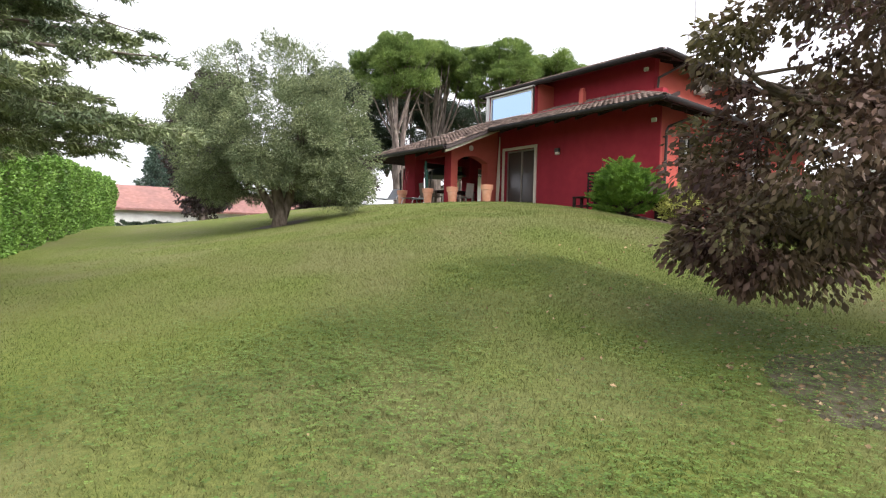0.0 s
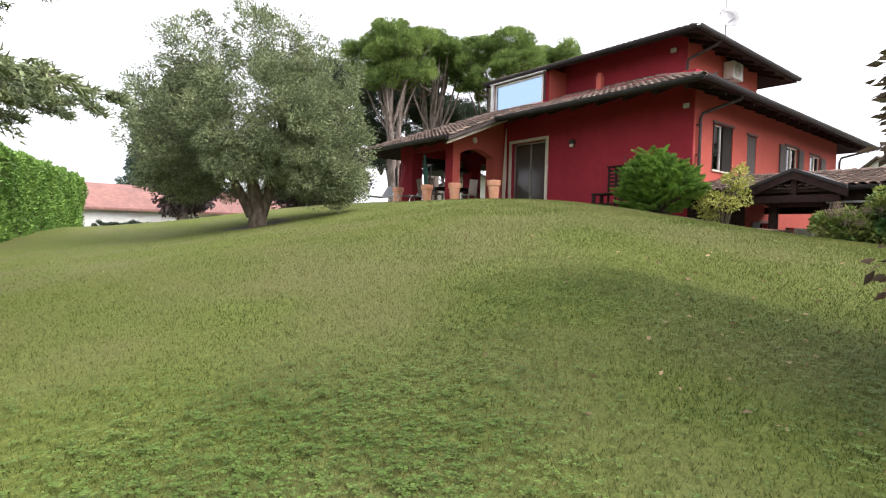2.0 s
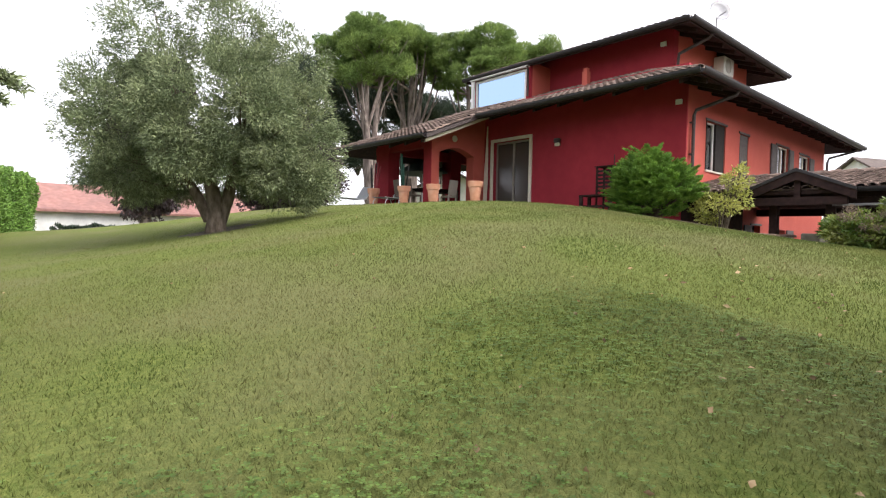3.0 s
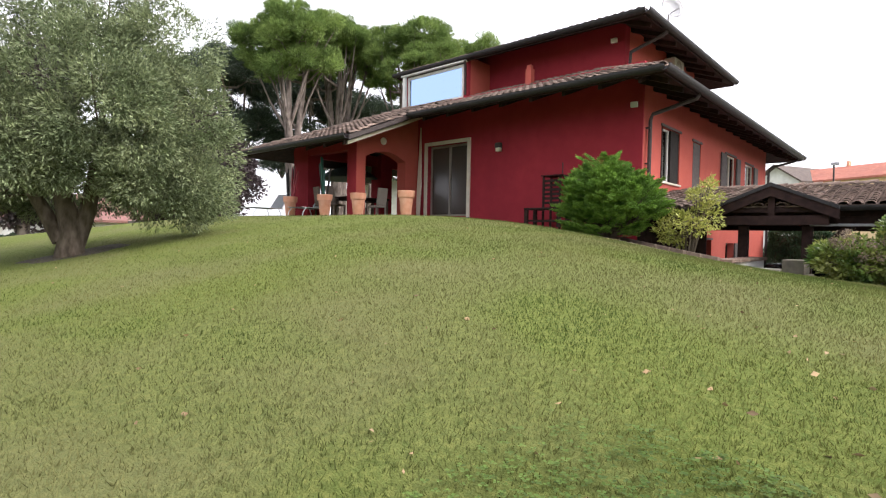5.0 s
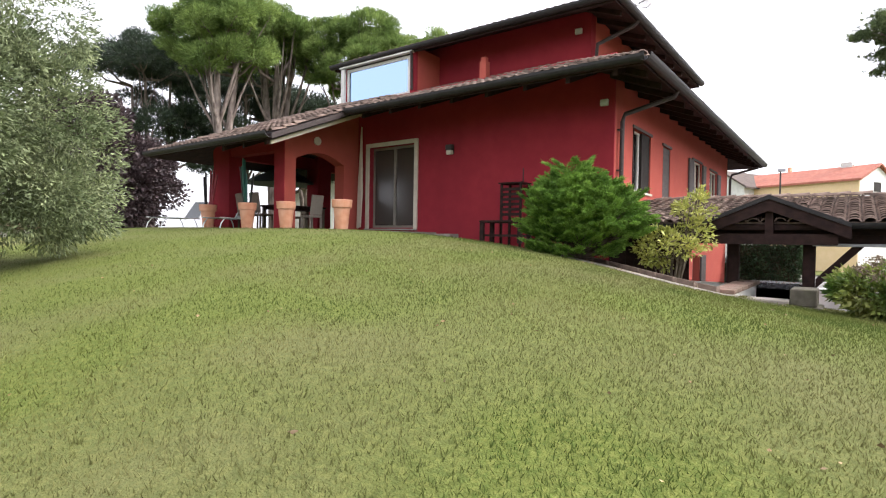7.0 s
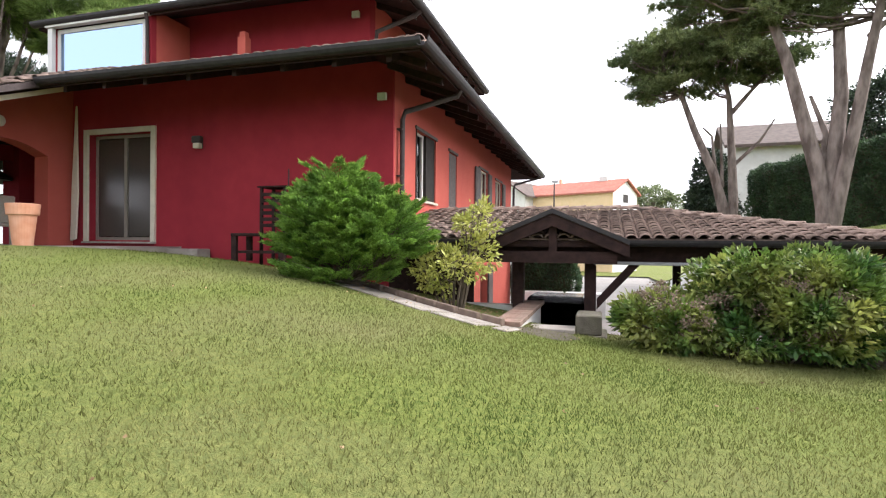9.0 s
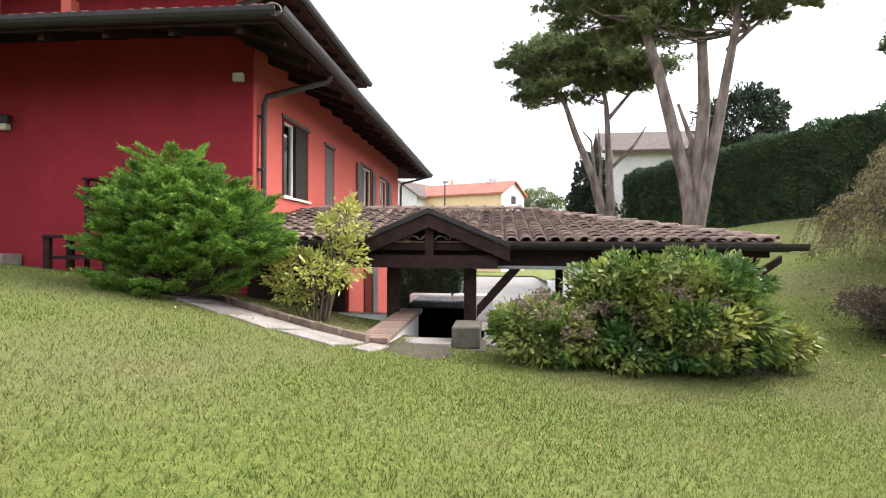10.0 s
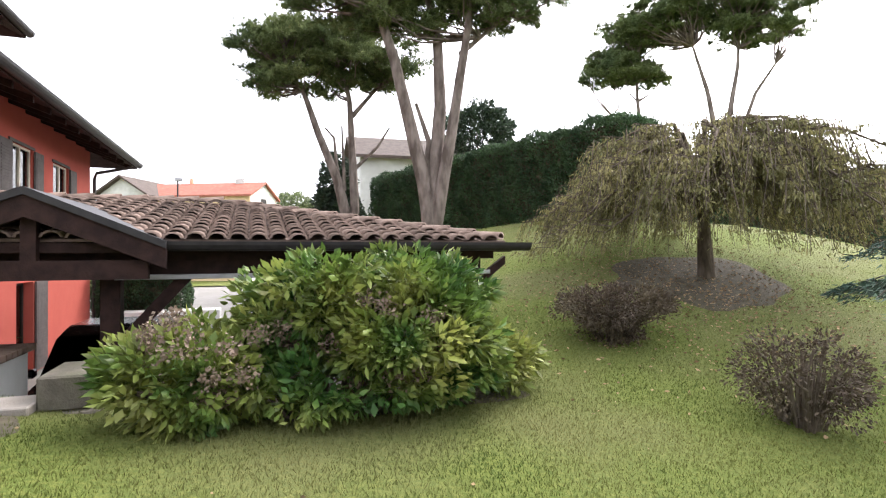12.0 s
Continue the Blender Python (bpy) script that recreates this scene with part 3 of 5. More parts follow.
gutter("gutter", (U0[0] - 0.06, U0[1] - 0.05, UE + GZ), (U0[0] - 0.06, U0[3] + 0.1, UE + GZ), house, HI, 0.105)
gutter("gutter", (U0[0] - 0.1, U0[1] - 0.06, UE + GZ), (U0[2] + 0.05, U0[1] - 0.06, UE + GZ), house, HI, 0.105)
# verge board of the porch
bm = bmesh.new()
prism(bm, [(PX, PY0 - 0.05, PZ - 0.02), (14.75, PY0 - 0.05, PZ - 0.02 + S2 * 2.45), (14.75, PY0 - 0.05, PZ - 0.15 + S2 * 2.45), (PX, PY0 - 0.05, PZ - 0.15)], (0, 0.05, 0))
hpart("verge_board", bm, M["copper"])
# rafters under the eaves
for i in range(17):
    x = 15.2 + i * 0.95
    bm = bmesh.new()
    prism(bm, [(x, 8.5, EZ - 0.14 + 0.04), (x, SY, EZ - 0.14 + S1 * 1.17), (x, SY, EZ - 0.27 + S1 * 1.17), (x, 8.5, EZ - 0.27 + 0.04)], (0.09, 0, 0))
    hpart("rafter", bm, M["dark_wood"])
for i in range(8):
    y = 8.9 + i * 0.95
    bm = bmesh.new()
    prism(bm, [(14.75, y, EZ - 0.1), (FX - 0.07, y, EZ - 0.14 + S1 * 1.85), (FX - 0.07, y, EZ - 0.27 + S1 * 1.85), (14.75, y, EZ - 0.23)], (0, 0.09, 0))
    hpart("rafter", bm, M["dark_wood"])
for i in range(8):
    x = 17.4 + i * 0.95
    bm = bmesh.new()
    prism(bm, [(x, 9.8, UE - 0.1), (x, UY, UE - 0.14 + S1 * 1.07), (x, UY, UE - 0.27 + S1 * 1.07), (x, 9.8, UE - 0.23)], (0.09, 0, 0))
    hpart("rafter", bm, M["dark_wood"])


def pipe(name, pts, owner, inv, r=0.05, material="copper"):
    return tubes(name, [([inv @ Vector(p) for p in pts], [r] * len(pts))], M[material], owner, seg=10)


pipe("downpipe", [(16.95, 8.36, 5.89), (16.95, 8.42, 5.75), (16.75, 9.42, 5.46), (16.72, 9.46, 5.3), (16.72, 9.47, 2.0)], house, HI)
pipe("downpipe", [(30.4, 8.36, 5.97), (30.3, 8.5, 5.75), (30.1, 9.4, 5.5), (30.06, 9.45, 5.3), (30.06, 9.47, 0.2)], house, HI)
pipe("downpipe", [(18.2, 9.62, 8.05), (18.2, 9.75, 7.95), (18.05, 10.6, 7.62), (18.05, 10.64, 7.0)], house, HI)
pipe("downpipe", [(16.66, 15.62, 8.05), (16.74, 15.66, 7.9), (16.76, 15.66, 6.95)], house, HI, 0.04)
hpart("chimney_pipe", boxes((17.2, 17.4, 13.4, 13.6, 6.9, 7.5), (17.23, 17.37, 13.43, 13.57, 7.5, 7.62)), M["wall_sun_orange"])

# porch: corner pillar with arch wall, second pillar, beams
bm = bmesh.new()
AY0, AY1 = 17.6, 18.0
X0, X1, SP, CR = 14.18, 15.95, 4.78, 5.03
arch = [(X0 + (X1 - X0) * k / 14, SP + (CR - SP) * math.sin(math.pi * k / 14) ** 1.0) for k in range(15)]
for (xa, za), (xb, zb) in zip(arch, arch[1:]):
    ta, tb = PZ + S2 * (xa - PX) - 0.13, PZ + S2 * (xb - PX) - 0.13
    v = [(xa, AY0, za), (xb, AY0, zb), (xb, AY0, tb), (xa, AY0, ta)]
    prism(bm, v, (0, AY1 - AY0, 0))
for xa, xb in ((13.82, X0), (X1, FX - 0.003)):
    ta, tb = PZ + S2 * (xa - PX) - 0.13, PZ + S2 * (xb - PX) - 0.13
    prism(bm, [(xa, AY0, 2.6), (xb, AY0, 2.6), (xb, AY0, tb), (xa, AY0, ta)], (0, AY1 - AY0, 0))
bmesh.ops.remove_doubles(bm, verts=bm.verts[:], dist=1e-4)
hpart("arch_wall", bm, M["wall_sun_orange"], "arched porch wall with sunlight put into its salmon orange")
hpart("pillar", boxes((13.8, 14.17, AY0 + 0.003, AY0 + 0.45, 2.6, 5.5), bevel=0.01), M["wall_shade_red"])
hpart("pillar", boxes((13.8, 14.35, 20.25, 21.1, 2.6, 5.5), bevel=0.01), M["wall_shade_red"])
hpart("pillar", boxes((17.4, 18.0, 20.5, 21.1, 2.6, 5.6), bevel=0.01), M["wall_shade_red"])
hparts("beam", M["wall_shade_red"], (13.85, 14.15, AY0 + 0.46, 21.2, 4.98, 5.45), (14.36, 22, 20.7, 20.95, 5.0, 5.4))
for i in range(7):
    y = 16.4 + 0.9 * i
    bm = bmesh.new()
    prism(bm, [(12.4, y, PZ - 0.11), (16.4, y, PZ - 0.11 + S2 * 4.0), (16.4, y, PZ - 0.25 + S2 * 4.0), (12.4, y, PZ - 0.25)], (0, 0.09, 0))
    if y < 18.5:
        hpart("rafter", bm, M["dark_wood"])
    else:
        bm.free()
hpart("porch_ceiling", boxes((13.9, 22, 18.01, 21.6, 5.46, 5.5)), M["dark_wood"])

patio = tagged(part("patio", boxes((16.1, FX - 0.07, 13.7, 14.498, 2.4, 2.76), (13.0, FX - 0.003, 14.5, 17.6, 2.4, 2.8), (13.0, 22, 17.6, 22.6, 2.4, 2.8), (13.2, 16, 22.6, 36, 2.3, 2.76), bevel=0.01), M["flagstone"]), "pale stone patio along the house", kind="structure")

# ---- courtyard and carport ----
tagged(part("court_floor", boxes((14.8, 75, 1.2, 9.6, -0.2, 0.0), (30, 75, 9.6, 60, -0.2, 0.0)), M["paving"]), "grey paved sunken drive", kind="structure")
tagged(part("retaining_wall", prism(bmesh.new(), [(14.6, 1.05, -0.1), (14.6, 6.7, -0.1)] + [(14.6, 6.7 - 0.565 * k, zat(14.6, 6.7 - 0.565 * k) - 0.09) for k in range(11)], (0.24, 0, 0)), M["white"]), "weathered white retaining wall round the drive", kind="structure")
tagged(part("retaining_wall", boxes((13.62, 16.2, 6.72, 6.96, 0.0, 1.88), (15.95, 16.19, 6.962, 9.55, -0.1, 1.88)), M["white"]), "low white plastered wall with a brick coping", kind="structure")

bm = bmesh.new()
prism(bm, [(14.842, 1.74, -0.1), (48, 1.74, -0.1), (48, 1.74, zat(48, 1.75) - 0.08)] + [(48 - 1.105 * k, 1.74, zat(48 - 1.105 * k, 1.75) - 0.08) for k in range(1, 31)], (0, -0.25, 0))
tagged(part("retaining_wall", bm, M["white"]), "long weathered white retaining wall beside the drive", kind="structure")

carport = thing("carport", (18.95, 5.5, 0), "dark timber carport with brown clay barrel-tiled hipped roof", "carport")
CI = carport.matrix_world.inverted()


def cpart(name, bm, material, label="", smooth=False):
    bm.transform(CI)
    return part(name, bm, material, carport, label, smooth)


def cparts(name, material, *items, label=""):
    for it in items:
        cpart(name, boxes(it), material, label)


CE, CX0, CXR, CX1, CY0, CYA, CY1 = 2.98, 15.48, 18.95, 22.42, 1.62, 5.0, 9.52
SC = (3.65 - CE) / (CXR - CX0)
AC, BC = CE - SC * CX0, (SC, 0.0)
RCF = [(CX0, CY0), (CXR, CYA), (CXR, CY1), (CX0, CY1)]
SH = (3.65 - CE) / (CYA - CY0)
for poly, a, b in [(RCF, AC, BC), ([(CX0, CY0), (CX1, CY0), (CXR, CYA)], CE - SH * CY0, (0, SH)), ([(CX1, CY0), (CX1, CY1), (CXR, CY1), (CXR, CYA)], CE + SC * CX1, (-SC, 0))]:
    roof_slab("roof_deck", poly, a - 0.02, b, 0.09, M["dark_wood"], carport, CI)
    roof_slab("underlay", [((x - CXR) * 0.985 + CXR, (y - 5.5) * 0.985 + 5.5) for x, y in poly], a + 0.012, b, 0.028, M["roof_tile_stuff"], carport, CI)
cp_tiles = tile_places(RCF, AC, BC, (CX0 - 0.03, 1.2), (0, 1), (1, 0), 0.2, 0.255)
near = [m for m in cp_tiles if m.translation.x < 17.2 and m.translation.y < 7.5][:300]
far = [m for m in cp_tiles if m not in near]
far += tile_places([(CX0, CY0), (CX1, CY0), (CXR, CYA)], CE - SH * CY0, (0, SH), (14.5, CY0), (1, 0), (0, 1), 0.2, 0.255)
tile_stuff("roof_tiles", far, carport, CI, "lichen-grey brown clay barrel tiles")
gutter("gutter", (CX0 - 0.06, CY0 - 0.2, CE), (CX0 - 0.06, 5.4, CE), carport, CI, 0.08)
gutter("gutter", (CX0 - 0.06, 7.72, CE), (CX0 - 0.06, 9.5, CE), carport, CI, 0.08)
cparts("beam", M["dark_wood"], (15.78, 15.98, 1.9, 5.45, 2.62, 2.86), (15.78, 15.98, 7.6, 9.5, 2.62, 2.86), (15.78, 15.98, 5.45, 7.6, 2.62, 2.82))
cparts("beam", M["dark_wood"], (21.9, 22.1, 1.9, 9.5, 2.62, 2.86), (16.0, 21.88, 2.1, 2.28, 2.62, 2.86))
cpart("beam", boxes((15.72, 15.78, 1.75, 9.5, 2.79, 2.93)), M["dark_wood"])
for y, z0 in ((5.9, 0.0), (7.05, 0.0), (2.2, 0.0)):
    cpart("post", boxes((15.78, 15.96, y - 0.09, y + 0.09, z0, 2.62), bevel=0.01), M["dark_wood"])
for y in (2.2, 3.9):
    cpart("post", boxes((21.9, 22.08, y - 0.09, y + 0.09, 0, 2.62), bevel=0.01), M["dark_wood"])
bm = bmesh.new()
prism(bm, [(15.8, 5.8, 2.05), (15.8, 5.3, 2.62), (15.8, 5.14, 2.62), (15.8, 5.8, 1.88)], (0.1, 0, 0))
cpart("brace", bm, M["dark_wood"])
bm = bmesh.new()
prism(bm, [(15.8, 2.1, 2.3), (15.8, 1.55, 2.72), (15.8, 1.55, 2.82), (15.8, 2.1, 2.42)], (0.08, 0, 0))
cpart("brace", bm, M["dark_wood"])
# dark boards added to fill the plain black area under the eave
for k in range(9):
    cpart("board", boxes((16.22, 16.25, 7.9 + 0.18 * k, 8.075 + 0.18 * k, 1.6, 2.8)), M["dark_wood"])
# little gable over the entrance
GYc, GH, GW = 6.46, 3.43, 1.08
GX = 15.3
for sgn in (-1, 1):
    bm = bmesh.new()
    e = GYc + sgn * (GW + 0.05)
    prism(bm, [(GX, GYc, GH - 0.02), (GX, e, CE - 0.03), (GX, e, CE - 0.26), (GX, GYc, GH - 0.24)], (0.07, 0, 0))
    cpart("bargeboard", bm, M["dark_wood"])
    bm = bmesh.new()
    prism(bm, [(GX - 0.03, GYc, GH + 0.03), (GX - 0.03, e, CE + 0.0), (GX - 0.03, e, CE - 0.07), (GX - 0.03, GYc, GH - 0.04)], (2.4, 0, 0))
    cpart("roof_deck", bm, M["gutter"])
cparts("beam", M["dark_wood"], (15.4, 15.5, 5.5, 7.6, 2.62, 2.8), (15.4, 15.5, GYc - 0.06, GYc + 0.06, 2.8, 3.2))
# ridge tiles
def ridge(p0, p1, owner, inv, step=0.36):
    p0, p1 = Vector(p0), Vector(p1)
    d = (p1 - p0)
    n = int(d.length / step)
    d.normalize()
    rot = d.to_track_quat("Y", "Z").to_matrix().to_4x4()
    tv, tf = tile_verts(0.11, 0.09, 0.4)
    for i in range(n):
        m = inv @ Matrix.Translation(p0 + d * step * i) @ rot
        ob = new("ridge_tile", RIDGE)
        ob.parent = owner
        ob.matrix_local = m


_tv, _tf = tile_verts(0.11, 0.09, 0.4)
_r = mesh_object("ridge_tile", _tv, _tf, M["roof_tile"], smooth=True)
RIDGE = _r.data
bpy.data.objects.remove(_r)
ridge((CX0 + 0.1, CY0 + 0.1, CE + 0.04), (CXR, CYA, 3.67), carport, CI)
ridge((CXR, CYA, 3.68), (CXR, CY1, 3.68), carport, CI)
ridge((14.66, 8.42, EZ + 0.03), (18.0, 11.75, EZ + 1.3), house, HI)
ridge((PX, PY1, PZ + 0.03), (16.6, 17.7, 6.83), house, HI)

# ---- plants ----
def crown_tree(name, at, label, trunk_items, blobs, leaf, bark, length, width, per, size, rng_seed, category="tree", squash=0.8, flat=0.5, droop=0.0, needle=False):
    """A tree: trunk and limbs in one part, a crown of many leaves gathered in clumps. blobs: (centre, radii, count)."""
    rng = np.random.default_rng(rng_seed)
    t = thing(name, at, label, category)
    P, D, C = [], [], []
    for c, r, n in blobs:
        p, d, cc = clumps(rng, c, r, n, per, size, squash=squash)
        P.append(p), D.append(d), C.append(cc)
    P, D, C = np.concatenate(P), np.concatenate(D), np.concatenate(C)
    if droop:
        D = D + np.array((0, 0, -droop))
    items = list(trunk_items)
    for k in range(0, len(C), max(1, len(C) // 60)):
        c = Vector(C[k])
        path = min((i[0] for i in trunk_items), key=lambda q: (Vector(q[-1]) - c).length)
        b = Vector(path[-2]).lerp(Vector(path[-1]), rng.random())
        mid = b.lerp(c, 0.5) + Vector((0, 0, -0.1 * (c - b).length))
        items.append(([b, mid, b.lerp(c, 0.95)], [0.05 * size * 1.5, 0.035 * size * 1.5, 0.012]))
    tubes("trunk", items, bark, t)
    leaves("crown", P, D, length, width, leaf, t, rng=rng, flat=flat, needle=needle)
    return t


def gz(x, y, z=None):
    return (x, y, zat(x, y) if z is None else z)


crown_tree("olive_tree", gz(6.0, 17.0), "old olive tree with forked trunk and silvery green crown",
           [([(0, 0, -0.2), (0.05, 0, 0.5), (-0.1, 0.1, 1.3), (-0.5, 0.2, 2.4)], [0.3, 0.22, 0.17, 0.1]), ([(0.1, 0.05, 0.2), (0.3, -0.1, 0.9), (0.45, -0.1, 1.8), (0.9, 0, 2.8)], [0.2, 0.16, 0.13, 0.08]),
            ([(-0.1, 0.1, 0.3), (-0.4, 0.3, 1.0), (-1.0, 0.5, 2.2)], [0.17, 0.13, 0.07])],
           [((0, 0, 3.1), (2.4, 2.4, 1.9), 210), ((-1.7, 1.0, 2.3), (1.5, 1.5, 1.6), 90), ((1.6, -0.9, 2.5), (1.4, 1.4, 1.7), 90), ((0.2, -0.2, 5.2), (1.1, 1.1, 1.1), 45), ((-1.3, 0.8, 4.6), (1.1, 1.1, 1.2), 50), ((1.5, -1.0, 4.3), (1.1, 1.1, 1.0), 40), ((-2.3, 1.6, 3.4), (1.0, 1.0, 0.9), 35), ((-1.6, 1.3, 1.5), (1.1, 1.1, 0.7), 44), ((1.7, -1.0, 1.45), (1.2, 1.2, 0.75), 60), ((0.5, 1.6, 1.6), (1.4, 1.0, 0.8), 50), ((0.3, -1.7, 2.7), (1.2, 0.9, 1.2), 60), ((0.9, -1.5, 1.6), (0.8, 0.6, 0.6), 26), ((-1.0, -1.0, 2.2), (0.9, 0.7, 0.9), 36), ((-0.3, -1.2, 1.8), (1.0, 0.6, 0.5), 34)],
           M["olive_leaf"], M["bark_olive"], 0.095, 0.027, 230, 0.33, 11)


def stone_pine(at, h, w, seed, stems=3, low=0.62, leaf="pine_leaf", label="tall umbrella pine with bare grey-brown forked trunks", thick=0.028, lean=(0, 0)):
    """An umbrella pine: forked stems, spreading limbs, each with its own cushion of needles."""
    rng = np.random.default_rng(seed)
    items, blobs = [], []
    n = 0
    for s in range(stems):
        a = 2 * math.pi * s / stems + rng.uniform(-0.5, 0.5)
        r = w * rng.uniform(0.22, 0.42) if stems > 1 else 0.1
        tip = Vector((math.cos(a) * r + lean[0], math.sin(a) * r + lean[1], h * rng.uniform(0.74, 0.84)))
        rr = thick * h * rng.uniform(0.75, 1.0)
        p = [Vector((math.cos(a) * 0.12, math.sin(a) * 0.12, -0.4)), Vector((math.cos(a) * 0.2, math.sin(a) * 0.2, h * 0.1))]
        p += [Vector((tip.x * f + rng.uniform(-0.15, 0.15), tip.y * f + rng.uniform(-0.15, 0.15), h * g)) for f, g in ((0.35, 0.27), (0.6, 0.45), (0.85, low))] + [tip]
        items.append((p, [rr, rr * 0.85, rr * 0.72, rr * 0.6, rr * 0.45, rr * 0.25]))
        for q in range(7):
            b = a + rng.uniform(-1.9, 1.9)
            base = p[3 + q % 3] if q % 3 < 2 else tip
            reach = w * rng.uniform(0.35, 0.75)
            e = Vector((base.x + math.cos(b) * reach, base.y + math.sin(b) * reach, max(base.z + h * 0.06, h * rng.uniform(low + 0.02, 0.93))))
            mid = base.lerp(e, 0.5) + Vector((rng.uniform(-0.2, 0.2), rng.uniform(-0.2, 0.2), -0.03 * h))
            items.append(([base, mid, e], [rr * 0.3, rr * 0.2, rr * 0.07]))
            blobs.append(((e.x, e.y, e.z), (w * 0.27, w * 0.27, h * 0.04), 15))
        blobs.append(((tip.x, tip.y, h * 0.92), (w * 0.52, w * 0.52, h * 0.075), 60))
    return crown_tree("umbrella_pine", at, label, items, blobs, M[leaf], M["bark"], 0.2, 0.034, 260, 0.14 * w, seed, squash=0.55, flat=0.35, droop=-0.5, needle=True)


def forked_pine(at, stems, crowns, seed, stubs=(), side=(-0.33, -0.945), label="tall umbrella pine with bare grey forked trunks and airy crown"):
    """A pine of given stems, (distance to the side, height) and thickness; crowns: (side, height, half width, half height, limbs), each limb ending in puffs of needles."""
    rng = np.random.default_rng(seed)
    t = thing("umbrella_pine", at, label, "tree")
    ahead = (-side[1], side[0])

    def spot(u, v, h):
        return Vector((side[0] * u + ahead[0] * v, side[1] * u + ahead[1] * v, h))
    items, tips = [], []
    for line, r0, r1 in list(stems) + list(stubs):
        path = [spot(u, v, h) for u, v, h in line]
        items.append((path, [r0 + (r1 - r0) * k / (len(path) - 1) for k in range(len(path))]))
        if len(items) <= len(stems):
            tips += [path[-1], path[-2].lerp(path[-1], 0.5), path[-2]]
    P, D = [], []
    for cu, ch, ru, rh, count in crowns:
        for k in range(count):
            a, q = rng.uniform(0, 2 * math.pi), rng.random() ** 0.5
            e = spot(cu + ru * q * math.cos(a), ru * 0.9 * q * math.sin(a), ch + rh * rng.uniform(-1, 1) * (1.1 - 0.6 * q))
            base = min(tips, key=lambda p: (p - e).length + (3 if p.z > e.z else 0))
            mid = base.lerp(e, 0.55) + Vector((*rng.normal(0, 0.16, 2), -0.1 * (e - base).length * rng.uniform(0.2, 1.4)))
            items.append(([base, base.lerp(mid, 0.5) + Vector(rng.normal(0, 0.07, 3)), mid, e], [0.05, 0.04, 0.027, 0.01]))
            for j in range(rng.integers(3, 7)):
                c = e + Vector((*rng.normal(0, 0.3, 2), rng.normal(0, 0.1)))
                items.append(([mid.lerp(e, 0.6), c], [0.013, 0.006]))
                n = 16
                v = rng.normal(0, 1, (n, 3)) * np.array((0.17, 0.17, 0.06))
                for w in np.array(c) + v:
                    m = 17
                    d = rng.normal(0, 1, (m, 3)) + np.array((0, 0, 0.55))
                    P.append(w + rng.normal(0, 0.02, (m, 3)))
                    D.append(d / np.linalg.norm(d, axis=1, keepdims=True))
    tubes("trunk", items, M["bark"], t, seg=7)
    leaves("crown", np.concatenate(P), np.concatenate(D), 0.16, 0.026, M["pine_leaf"], t, rng=rng, flat=0.1, needle=True)
    return t


forked_pine((25.0, -0.45, 3.1),
            [([(0, 0, -0.3), (-0.05, 0, 0.9), (-0.2, 0, 1.8), (-0.6, -0.2, 3.5), (-1.05, -0.3, 5.4), (-1.5, -0.4, 6.8), (-2.3, -0.5, 7.9)], 0.3, 0.09),
             ([(0.05, 0, 0.2), (0.1, 0.1, 1.8), (0.28, 0.2, 4.2), (0.2, 0.3, 6.3), (-0.15, 0.3, 7.9), (-0.3, 0.4, 9.0)], 0.27, 0.07),
             ([(0.1, 0, 0.3), (0.36, -0.1, 1.9), (0.6, -0.2, 3.2), (0.88, -0.3, 5.0), (1.12, -0.3, 6.4), (1.15, -0.4, 7.4), (1.6, -0.5, 8.7)], 0.22, 0.06),
             ([(0.9, -0.3, 5.6), (1.5, 0.3, 6.3), (2.4, 0.5, 7.1)], 0.09, 0.04)],
            [(-2.2, 7.6, 2.4, 0.9, 62), (-0.2, 8.3, 2.2, 1.0, 56), (2.0, 7.6, 1.7, 1.1, 44), (-0.9, 6.6, 1.3, 0.4, 12)], 21,
            stubs=[([(-0.15, 0.1, 2.2), (-0.05, 0.3, 3.1), (-0.45, 0.3, 4.3)], 0.13, 0.05)])
forked_pine((31.0, 0.97, 2.9),
            [([(0, 0, -0.3), (-0.15, 0, 1.5), (-0.5, 0, 2.9), (-1.2, -0.2, 4.6), (-1.75, -0.3, 6.2), (-2.6, -0.3, 7.2)], 0.26, 0.06),
             ([(0.1, 0, 0), (0.2, 0.1, 1.8), (0.1, 0.2, 4.2), (0.0, 0.2, 6.0), (-0.3, 0.2, 7.6)], 0.23, 0.06),
             ([(0.1, 0.2, 5.4), (0.9, 0.4, 6.4), (1.8, 0.5, 7.3)], 0.1, 0.04)],
            [(-2.3, 7.9, 1.8, 1.1, 52), (-0.5, 7.8, 1.8, 1.3, 54), (1.2, 7.5, 1.4, 1.0, 26), (-2.3, 6.5, 1.6, 0.35, 12)], 22,
            stubs=[([(-0.3, 0, 2.2), (-0.5, 0.1, 3.4), (-0.6, 0.1, 4.5), (-0.95, 0.1, 4.9)], 0.09, 0.03), ([(-0.2, 0, 2.4), (-0.25, 0.1, 3.8), (-0.3, 0.1, 5.0)], 0.08, 0.03), ([(0.2, 0.2, 3.3), (1.1, 0.2, 4.2), (1.6, 0.1, 5.0)], 0.08, 0.03)], side=(-0.17, -0.98))
